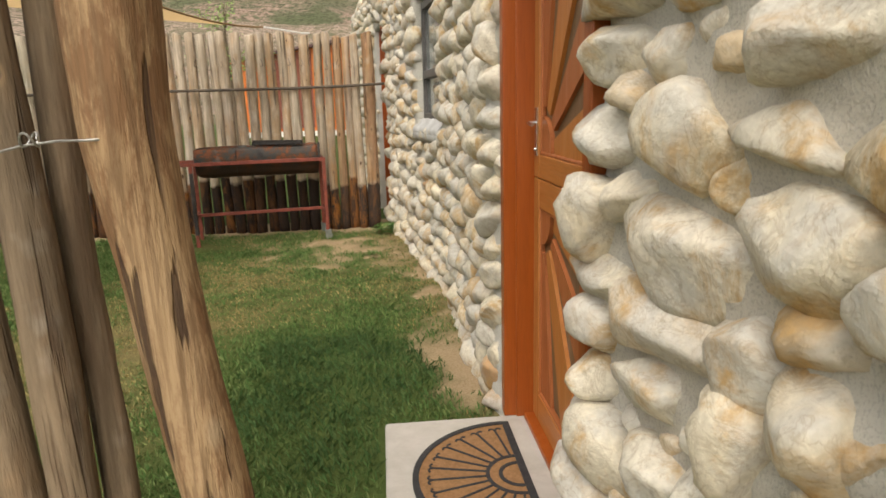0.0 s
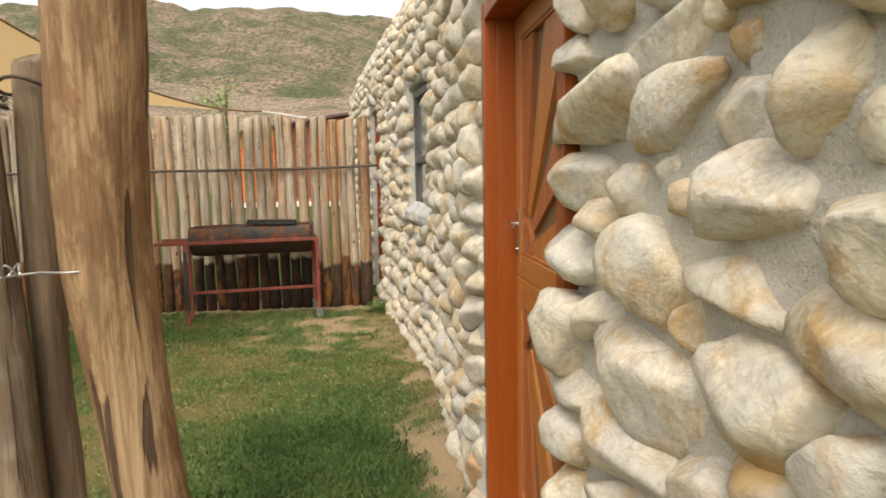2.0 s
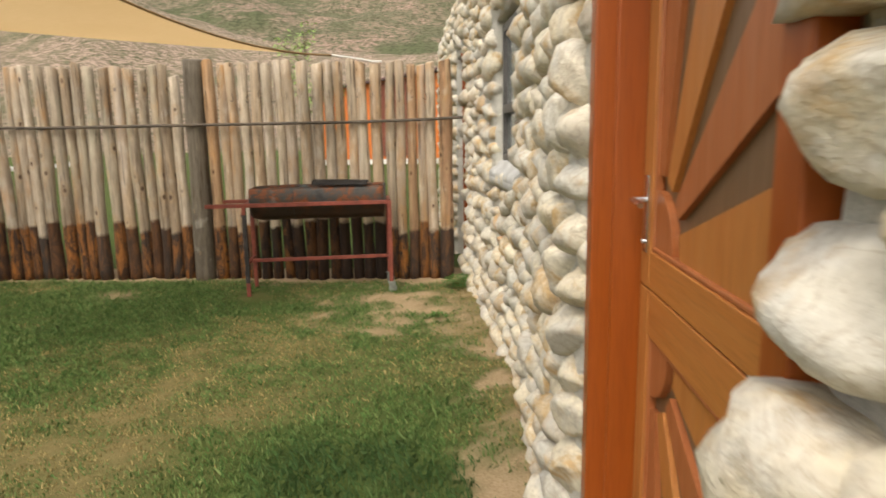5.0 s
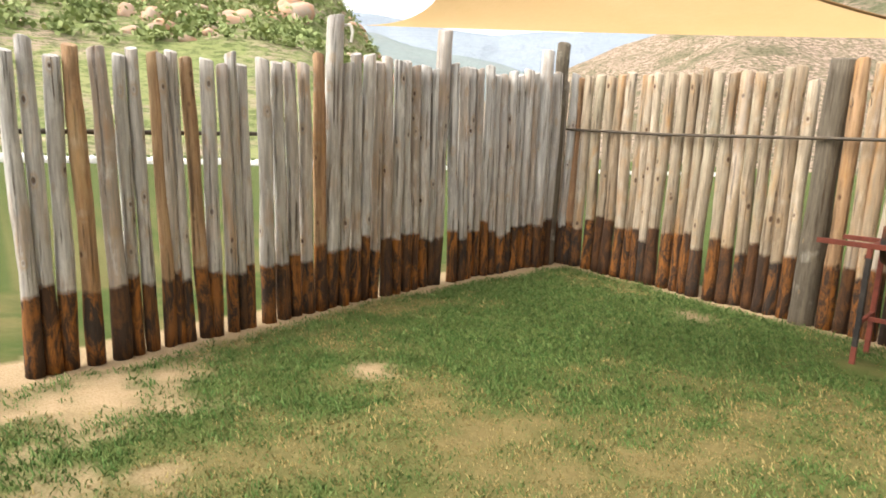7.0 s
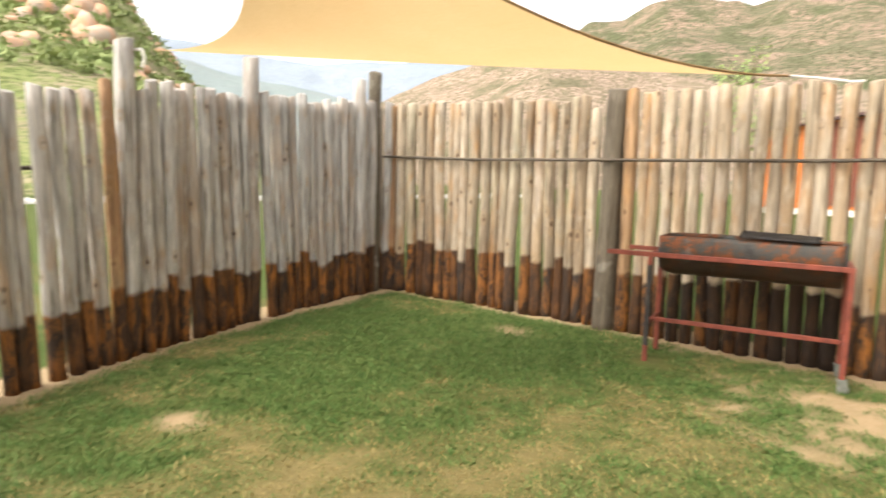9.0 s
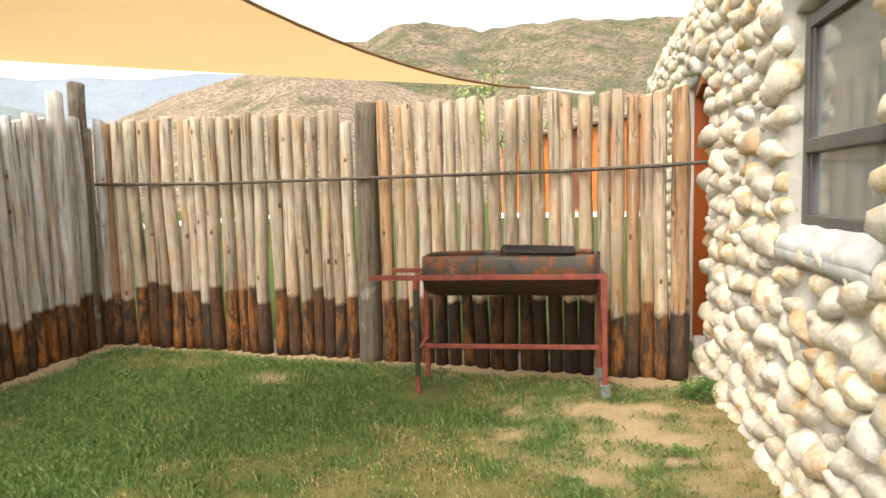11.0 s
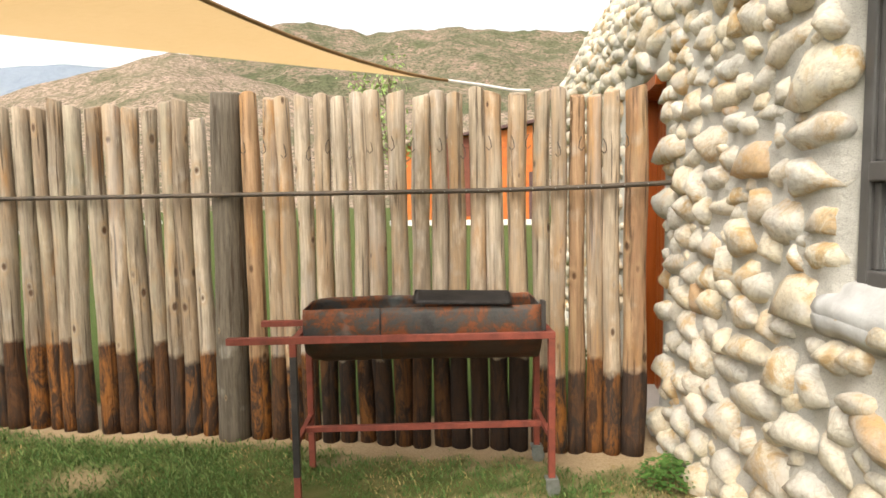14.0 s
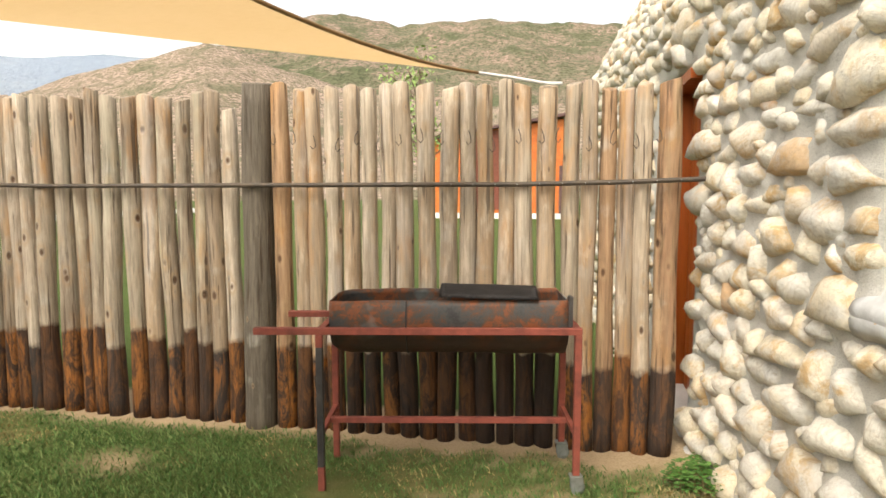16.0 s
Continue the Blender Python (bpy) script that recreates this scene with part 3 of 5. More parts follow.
face_stone(6.92, 0.21, 0.131, 0.080, 0.0)
face_stone(6.15, 0.48, 0.107, 0.094, 0.0)
face_stone(5.90, 0.49, 0.048, 0.054, 0.0)
face_stone(6.74, 0.15, 0.113, 0.066, 0.0)
face_stone(5.71, 0.46, 0.160, 0.082, 0.0)
face_stone(5.35, 0.65, 0.116, 0.063, 0.37)
face_stone(6.11, 0.30, 0.108, 0.077, 0.0)
face_stone(5.17, 0.80, 0.112, 0.063, 0.21)
face_stone(5.25, 0.86, 0.072, 0.046, 0.0)
face_stone(5.47, 0.50, 0.102, 0.052, 0.0)
face_stone(6.37, 0.11, 0.096, 0.096, 0.0)
face_stone(5.12, 0.67, 0.084, 0.037, 0.0)

z = 0.05
while z < 4.3:
    size = 1.0 if z < 2.4 else 0.8
    y = -1.6 + rng.uniform(0, 0.2)
    step = rng.uniform(0.125, 0.15) * size
    while y < 12.6:
        w, h = rng.uniform(0.062, 0.115) * size, rng.uniform(0.052, 0.078) * size
        y += w
        zz = z + rng.uniform(-0.025, 0.025)
        for k in range(4):
            f = 1 - 0.13 * k
            if not in_hole(y, zz, 0.03 + 0.9 * min(w, h) * f) and room_for(y, zz, w * f, h * f):
                lay(y, zz, w * f, h * f, rng.uniform(-0.3, 0.3))
                break
        y += w * 0.92 + rng.uniform(0.0, 0.02)
    z += step


for k in range(12000):
    y, z = rng.uniform(-1.6, 12.5), rng.uniform(0.03, 4.2)
    r0 = (0.095, 0.075, 0.06, 0.045, 0.034)[k * 5 // 12000]
    w, h = r0 * rng.uniform(0.95, 1.3), r0 * rng.uniform(0.75, 1.0)
    if not in_hole(y, z, 0.02 + 0.8 * h) and room_for(y, z, w, h):
        lay(y, z, w, h, rng.uniform(-0.8, 0.8))


def wall_frame(y, z):
    """Place and axes (along, up, out) of the mortar face."""
    p = Vector((wall_x(y) + lean(z), y, z))
    al = (Vector((wall_x(y + 0.05), y + 0.05, 0)) - Vector((wall_x(y - 0.05), y - 0.05, 0))).normalized()
    up = (Vector((lean(z + 0.03) - lean(z - 0.03), 0, 0.06))).normalized()
    return p, al, up, up.cross(al).normalized() * (1 if up.cross(al).x < 0 else -1)


def stone_shape(k, subdiv):
    r = random.Random(100 + k)
    bm = bmesh.new()
    bmesh.ops.create_icosphere(bm, subdivisions=subdiv, radius=1)
    off = Vector((r.uniform(0, 50), r.uniform(0, 50), r.uniform(0, 50)))
    cuts = [(Vector((r.uniform(-1, 1), r.uniform(-1, 1), r.uniform(-0.1, 1))).normalized(), r.uniform(0.55, 0.85)) for _ in range(8)]
    e = r.uniform(0.62, 0.92)
    for v in bm.verts:
        p = v.co.copy()
        p = Vector([math.copysign(abs(c) ** e, c) for c in p])
        for nrm, d in cuts:
            q = p.dot(nrm) - d
            if q > 0:
                p -= nrm * q * 0.85
        p *= 1.04 + 0.16 * noise.noise(v.co * 1.2 + off) + 0.07 * noise.noise(v.co * 2.9 + off) + (0.03 * noise.noise(v.co * 8 + off) if subdiv > 2 else 0)
        v.co = p
    me = bpy.data.meshes.new("stone")
    bm.to_mesh(me)
    bm.free()
    me.polygons.foreach_set("use_smooth", [True] * len(me.polygons))
    me.materials.append(STONE)
    return me


def stone_matrix(y, z, w, h, tilt, r):
    p, al, up, out = wall_frame(y, z)
    proud = 1.25 if 1.2 < y < 1.62 else 1.0
    depth = min(0.082, min(w, h) * r.uniform(0.9, 1.25)) * proud
    rot = Matrix((al, up, out)).transposed().to_4x4()
    return Matrix.Translation(p + out * depth * r.uniform(0.12, 0.42)) @ rot @ Matrix.Rotation(tilt, 4, "Z") @ Matrix.Diagonal((w * 1.14, h * 1.14, depth, 1))


def build_wall():
    S = np.array([s[:4] for s in STONES])
    dy = 0.04
    ys = list(np.arange(-1.8, 13.0, dy))
    zs = list(np.arange(-0.1, 4.5, dy))
    for hole in (DOOR, WINDOW, DOOR2):
        for v, arr in ((hole[0], ys), (hole[1], ys), (hole[2], zs), (hole[3], zs)):
            i = int(np.argmin([abs(a - v) for a in arr]))
            arr[i] = v
    verts = []
    for zc in zs:
        for yc in ys:
            near = S[(abs(S[:, 0] - yc) < 0.25) & (abs(S[:, 1] - zc) < 0.25)]
            q = 2.0
            if len(near):
                q = float(np.min(np.hypot((near[:, 0] - yc) / near[:, 2], (near[:, 1] - zc) / near[:, 3])))
            puff = 0.024 * math.exp(-max(q - 0.9, 0) / 0.3) + 0.012 * noise.noise(Vector((yc * 5, zc * 5, 1))) + 0.005 * noise.noise(Vector((yc * 17, zc * 17, 4)))
            if in_hole(yc, zc, 0.005):
                puff = 0.0
            p, al, up, out = wall_frame(yc, zc)
            verts.append(p + out * puff)
    ny, nf = len(ys), len(verts)
    faces = []
    for j in range(len(zs) - 1):
        for i in range(ny - 1):
            if not in_hole((ys[i] + ys[i + 1]) / 2, (zs[j] + zs[j + 1]) / 2):
                faces.append((j * ny + i, (j + 1) * ny + i, (j + 1) * ny + i + 1, j * ny + i + 1))
    # reveals of the openings, and the room side of the wall
    thick = Vector((0.32, 0, 0))
    edges = {}
    for f in faces:
        for a, b in zip(f, f[1:] + f[:1]):
            edges[(a, b)] = edges.get((a, b), 0) + 1
    rim = [(a, b) for a, b in edges if (b, a) not in edges]
    back = {}
    for v in range(nf):
        back[v] = len(verts)
        verts.append(Vector(verts[v]) + thick)
    inner = [tuple(back[v] for v in reversed(f)) for f in faces]
    sides = [(b, a, back[a], back[b]) for a, b in rim]
    wall = mesh_ob("wall_east", [tuple(v) for v in verts], faces + inner + sides, MORTAR, smooth=True)
    return tagged(wall, "curved wall of cream river stones set in grey cement", "wall", kind="structure")


WALL = build_wall()
SHAPES = [stone_shape(k, 3) for k in range(14)]
COARSE = [stone_shape(k + 40, 2) for k in range(10)]


def build_stones():
    r = random.Random(3)
    close = sorted(range(len(STONES)), key=lambda i: (abs(STONES[i][0] - 2.6) + 0.3 * STONES[i][1] > 3.2, abs(STONES[i][0] - 1.6) + 0.4 * abs(STONES[i][1] - 1.2)))[:300]
    close = set(close)
    verts, faces, count = [], [], 0
    for i, (y, z, w, h, tilt) in enumerate(STONES):
        m = stone_matrix(y, z, w, h, tilt, r)
        if i in close:
            ob = new("stone", SHAPES[i % len(SHAPES)])
            ob.matrix_basis = m
            ob.parent = WALL
        else:
            me = COARSE[i % len(COARSE)]
            a = np.empty(len(me.vertices) * 3)
            me.vertices.foreach_get("co", a)
            a = a.reshape(-1, 3) @ np.array(m.to_3x3()).T + np.array(m.translation)
            verts.append(a)
            faces += [tuple(v + count for v in p.vertices) for p in me.polygons]
            count += len(a)
    rest = mesh_ob("stones", np.concatenate(verts).tolist(), faces, STONE, WALL, "rounded cream stones", smooth=True)
    tagged(rest, kind="stuff")


# the dark room behind the wall: walls and unseen roof added to block light
bm = boxes((0.75, 4.2, -1.7, 12.8, 0.0, 0.04), (4.2, 4.3, -1.8, 12.9, 0.0, 4.4), (0.6, 4.3, -1.9, -1.8, 0, 4.5), (0.4, 4.3, 12.95, 13.05, 0, 4.5), bevel=0)
tagged(part("wall_inner", bm, INSIDE), "plain inner walls added to keep the stone house dark inside", "wall", kind="structure")
tagged(part("roof", boxes((1.0, 4.3, -1.9, 13.0, 4.4, 4.5), bevel=0), MORTAR), "unseen cement roof added to shut light out of the stone house", "roof", kind="structure")
build_stones()


# ---------------- fences ----------------
def pole_mesh(k, radius, height, mat, sides=12, wobble=1.0, line=None, n=15, taper=(1.06, -0.16)):
    r = random.Random(500 + k)
    bm = bmesh.new()
    rings = []
    px, py, ph = r.uniform(-1, 1), r.uniform(-1, 1), r.uniform(0, 6)
    for i in range(n + 1):
        t = i / n
        cx = wobble * (0.013 * px * math.sin(t * 3.1 + ph) + 0.005 * math.sin(t * 9 + ph))
        cy = wobble * 0.010 * py * math.sin(t * 2.6 + ph)
        if line:
            cx += float(np.interp(t * height, *line))
        rad = radius * min(1.06, taper[0] + taper[1] * t) * (1 + 0.05 * math.sin(t * 11 + ph) * wobble + 0.05 * noise.noise(Vector((k * 3.7, t * 14, 5))))
        ring = []
        for a in range(sides):
            ang = 2 * math.pi * a / sides
            q = rad * (1 + 0.10 * noise.noise(Vector((math.cos(ang) * 1.2, math.sin(ang) * 1.2, t * 9 + k * 7))))
            zz = t * height + (0.012 * math.cos(ang + ph) if i == n else 0)
            ring.append(bm.verts.new((cx + q * math.cos(ang), cy + q * math.sin(ang), zz)))
        rings.append(ring)
    top = [bm.verts.new((v.co.x * 0.86, v.co.y * 0.86, v.co.z + 0.008)) for v in rings[-1]]
    rings.append(top)
    for a, b in zip(rings, rings[1:]):
        for s in range(sides):
            f = bm.faces.new((a[s], a[(s + 1) % sides], b[(s + 1) % sides], b[s]))
            f.smooth = True
    bm.faces.new(top), bm.faces.new(rings[0][::-1])
    me = bpy.data.meshes.new("pole")
    bm.to_mesh(me)
    bm.free()
    me.materials.append(mat)
    return me


def pole(name, me, x, y, z, parent, scale=1.0, tilt=(0, 0), turn=0.0, label=""):
    ob = new(name, me)
    under(ob, parent)
    ob.matrix_basis = Matrix.Translation((x, y, z)) @ Euler((radians(tilt[0]), radians(tilt[1]), 0)).to_matrix().to_4x4() @ Matrix.Rotation(turn, 4, "Z") @ Matrix.Diagonal((1, 1, scale, 1))
    if label:
        ob["label"] = label
    return ob


BACK = [pole_mesh(k, 0.050, 2.0, POLE) for k in range(8)]
SIDE = [pole_mesh(k + 20, 0.052, 2.0, GREYPOLE) for k in range(8)]
BIG = pole_mesh(50, 0.095, 2.1, POST, 16, 0.6)
CORNER = pole_mesh(52, 0.075, 2.3, POST, 14, 0.8)
MID = pole_mesh(51, 0.07, 2.3, GREYPOLE, 14, 0.6)

TANNED = [pole_mesh(k + 30, 0.050, 2.0, TANPOLE) for k in range(3)]
SOOTY = [pole_mesh(k + 60, 0.050, 2.0, SMOKED) for k in range(4)]
OLDER = [pole_mesh(k + 10, 0.050, 2.0, OLDPOLE) for k in range(5)]

back_fence = thing("pole_fence", "fence of weathered wooden poles with dark tarred feet", "fence", "yard fences", at=(-2.5, 6.76, 0.05))
rng = random.Random(11)
BACK_X = [-5.01, -4.87, -4.71, -4.58, -4.45, -4.31, -4.18, -4.085, -3.99, -3.87, -3.74, -3.61, -3.515, -3.40, -3.235, -3.12, -3.0, -2.89, -2.79, -2.685, -2.58,
          -2.255, -2.14, -2.04, -1.94, -1.825, -1.72, -1.62, -1.51, -1.40, -1.275, -1.165, -1.06, -0.95, -0.845, -0.725, -0.61, -0.51, -0.415, -0.32, -0.225, -0.115]
BACK_TOP = [2.09, 2.09, 2.10, 2.08, 2.09, 2.10, 2.08, 2.07, 2.075, 2.065, 2.06, 2.06, 2.105, 2.05, 2.045, 2.045, 2.04, 2.02, 2.065, 2.07, 1.96,
            2.085, 2.055, 2.05, 2.06, 2.06, 2.04, 2.065, 2.065, 2.065, 2.04, 2.055, 2.04, 2.065, 2.045, 2.035, 2.045, 2.045, 2.015, 2.01, 2.03, 2.045]
for k, (x, top) in enumerate(zip(BACK_X, BACK_TOP)):
    me = rng.choice(TANNED if k in (0, 21, 38, 41) else SOOTY if 24 < k < 36 else OLDER if rng.random() < (0.7 if k < 20 else 0.12) else BACK)
    ob = pole("pole", me, x, 6.765 + rng.uniform(-0.012, 0.012), 0.03, back_fence, (top - 0.03) / 2.0, (rng.uniform(-0.5, 0.5), rng.uniform(-0.5, 0.3)), rng.uniform(0, 6.28))
    gap = min(abs(x - v) for v in BACK_X if v != x)
    ob.matrix_basis = ob.matrix_basis @ Matrix.Diagonal((1.3 if k == 41 else min(1.14, max(0.92, gap / 0.104)), min(1.14, max(0.92, gap / 0.104)), 1, 1))
pole("post", BIG, -2.415, 6.75, 0.0, back_fence, 1.0, (0, 0.4), label="thick dark brown post")
part("rail", tube([(0.12, 6.685, 1.552), (-0.3, 6.687, 1.535), (-0.9, 6.69, 1.523), (-2.42, 6.645, 1.52), (-3.8, 6.69, 1.517), (-5.1, 6.68, 1.545)], 0.013, 8), DARK_PIPE, back_fence, "thin dark steel rail")

side_fence = thing("pole_fence", "fence of silver-grey wooden poles with dark tarred feet", "fence", "yard fences", at=(-4.5, 4.0, 0.03))
SIDE_Y = [1.645, 1.735, 1.83, 1.935, 2.06, 2.17, 2.24, 2.35, 2.40, 2.47, 2.565, 2.665, 2.77, 2.84, 2.91, 3.06, 3.175, 3.275, 3.40, 3.53]
SIDE_Y += [3.78 + 0.108 * k + rng.uniform(-0.012, 0.012) for k in range(10)] + [5.0 + 0.113 * k + rng.uniform(-0.012, 0.012) for k in range(14)]
for k, y in enumerate(SIDE_Y):
    top = np.interp(y, [1.6, 2.5, 3.45, 4.0, 5.4, 6.0, 6.6], [1.71, 1.75, 1.86, 1.95, 2.01, 2.07, 2.1]) + rng.uniform(-0.04, 0.04)
    me = rng.choice(TANNED if k in (3, 7, 10, 19) else SIDE)
    gap = min(abs(y - v) for v in SIDE_Y if v != y)
    wide = min(0.98, max(0.75, gap / 0.11)) if y < 3.6 else rng.uniform(0.92, 1.1)
    lean_y = np.interp(y, [1.6, 2.4, 3.3, 3.7, 5, 6.2], [1.4, 2.9, 2.4, 0.8, 2.2, 1.4]) + rng.uniform(-0.5, 0.5)
    ob = pole("pole", me, left_x(y), y + 1.5 * math.tan(radians(lean_y)), 0.0, side_fence, top / 2.0, (lean_y, rng.uniform(-0.6, 0.6)), rng.uniform(0, 6.28))
    ob.matrix_basis = ob.matrix_basis @ Matrix.Diagonal((wide, wide, 1, 1))
pole("post", MID, -4.54, 3.67, 0.0, side_fence, 0.96, (0, 0), label="tall grey post with a pale top")
pole("post", MID, -4.845, 4.86, 0.0, side_fence, 1.0, (0, 0), 1.0)
pole("post", CORNER, -5.10, 6.56, 0.0, side_fence, 1.05, (0, 0.3), 2.0)
pole("post", MID, -5.02, 6.28, 0.0, side_fence, 1.0, (0, 0.0), 4.0)
pole("pole", SIDE[5], -5.12, 6.66, 0.0, side_fence, 1.02, (0, 0), 1.0)
pole("pole", SIDE[2], -5.06, 6.72, 0.0, side_fence, 1.06, (0, 0.5), 3.0)
part("rail", tube([(left_x(v) - 0.075, v, 1.24 + 0.032 * v) for v in (1.6, 2.75, 3.68, 4.6, 6.5)], 0.014, 8), DARK_PIPE, side_fence)

# ---------------- gate posts ----------------
gate = thing("gate_post", "knotty brown timber gate post bound with wire", "post", at=(-0.38, 1.17, 0))
BEND = ([0.0, 0.57, 0.93, 1.1, 1.27, 1.5, 1.7, 2.6], [0.085, 0.022, -0.018, -0.035, -0.048, -0.052, -0.046, -0.04])
pole("trunk", pole_mesh(70, 0.076, 2.6, GATEPOST, 28, 1.0, BEND, 60, (0.76, 0.49)), -0.386, 1.21, 0, gate)
for k, (gx, gy, top, rad, ty) in enumerate(((-0.585, 1.275, 1.64, 0.034, -0.4), (-0.618, 1.195, 1.60, 0.046, -1.2), (-0.735, 1.20, 1.62, 0.045, -0.8), (-0.83, 1.17, 1.60, 0.048, -0.6), (-0.94, 1.19, 1.62, 0.048, -0.4))):
    th = thing("fence_post", "slim weathered brown fence post beside the gate", "post", "gate posts", at=(gx, gy, 0))
    pole("trunk", pole_mesh(80 + k, rad, top, THINPOST, 14, 1.0), gx, gy, 0, th, 1.0, (0, ty))


# ---------------- shade sail ----------------
def curve3(a, m, b, t):
    return a * (1 - t) ** 2 + m * 2 * t * (1 - t) + b * t * t


def build_sail():
    L, T, A = Vector((-4.50, 3.78, 2.16)), Vector((-1.09, 6.62, 2.10)), Vector((-3.01, 2.14, 3.82))
    mLA, mTA, mLT = Vector((-2.56, 4.38, 1.96)), Vector((-1.95, 3.16, 1.70)), Vector((-2.59, 5.09, 2.06))
    n = 40
    verts, faces = [], []
    for i in range(n + 1):
        s = i / n
        p, q = curve3(L, mLA, A, s), curve3(T, mTA, A, s)
        for j in range(n + 1):
            t = j / n
            base = p.lerp(q, t)
            bend = (curve3(L, mLT, T, t) - L.lerp(T, t)) * (1 - s) ** 2
            verts.append(tuple(base + bend))
    for i in range(n):
        for j in range(n):
            faces.append((i * (n + 1) + j, i * (n + 1) + j + 1, (i + 1) * (n + 1) + j + 1, (i + 1) * (n + 1) + j))
    sail = thing("shade_sail", "tan shade-cloth sail stretched between fence posts", "shade sail", at=(-2.6, 4.5, 2.3))
    mesh_ob("cloth", verts, faces, SAIL, sail, smooth=True)
    part("hem", tube([curve3(T, mTA, A, k / 30) for k in range(31)], 0.008, 8), HEM, sail, "brown stitched hem")
    part("rope", tube([T, (-0.92, 6.68, 2.08), (-0.74, 6.72, 2.05), (-0.66, 6.70, 2.045)], 0.008, 8), ROPE, sail, "white rope")
    part("rope", tube([L, (-4.55, 3.70, 2.15)], 0.010, 8), ROPE, sail, "white rope")
    part("rope_tail", tube([(-4.47, 3.76, 2.15), (-4.455, 3.77, 2.10), (-4.46, 3.76, 2.03)], 0.012, 8), ROPE, sail, "loose white rope end")


build_sail()


# ---------------- doorway ----------------
def sector(cy, cz, r0, r1, a0, a1, x0, x1, steps=10):
    """A flat ring sector in the plane of the door (y, z), x0..x1 thick."""
    bm = bmesh.new()
    rows = []
    for k in range(steps + 1):
        a = radians(a0 + (a1 - a0) * k / steps)
        c, s = math.cos(a), math.sin(a)
        rows.append([bm.verts.new((x, cy + r * c, cz + r * s)) for x, r in ((x0, r0), (x0, r1), (x1, r1), (x1, r0))])
    for p, q in zip(rows, rows[1:]):
        for i in range(4):
            bm.faces.new((p[i], p[(i + 1) % 4], q[(i + 1) % 4], q[i]))
    bm.faces.new(rows[0][::-1]), bm.faces.new(rows[-1])
    bmesh.ops.recalc_face_normals(bm, faces=bm.faces)
    return bm


def clip(bm, y0, y1, z0, z1):
    for co, no in (((0, y0, 0), (0, -1, 0)), ((0, y1, 0), (0, 1, 0)), ((0, 0, z0), (0, 0, -1)), ((0, 0, z1), (0, 0, 1))):
        g = bm.verts[:] + bm.edges[:] + bm.faces[:]
        bmesh.ops.bisect_plane(bm, geom=g, plane_co=co, plane_no=no, clear_outer=True)
        bmesh.ops.holes_fill(bm, edges=[e for e in bm.edges if e.is_boundary])
    return bm


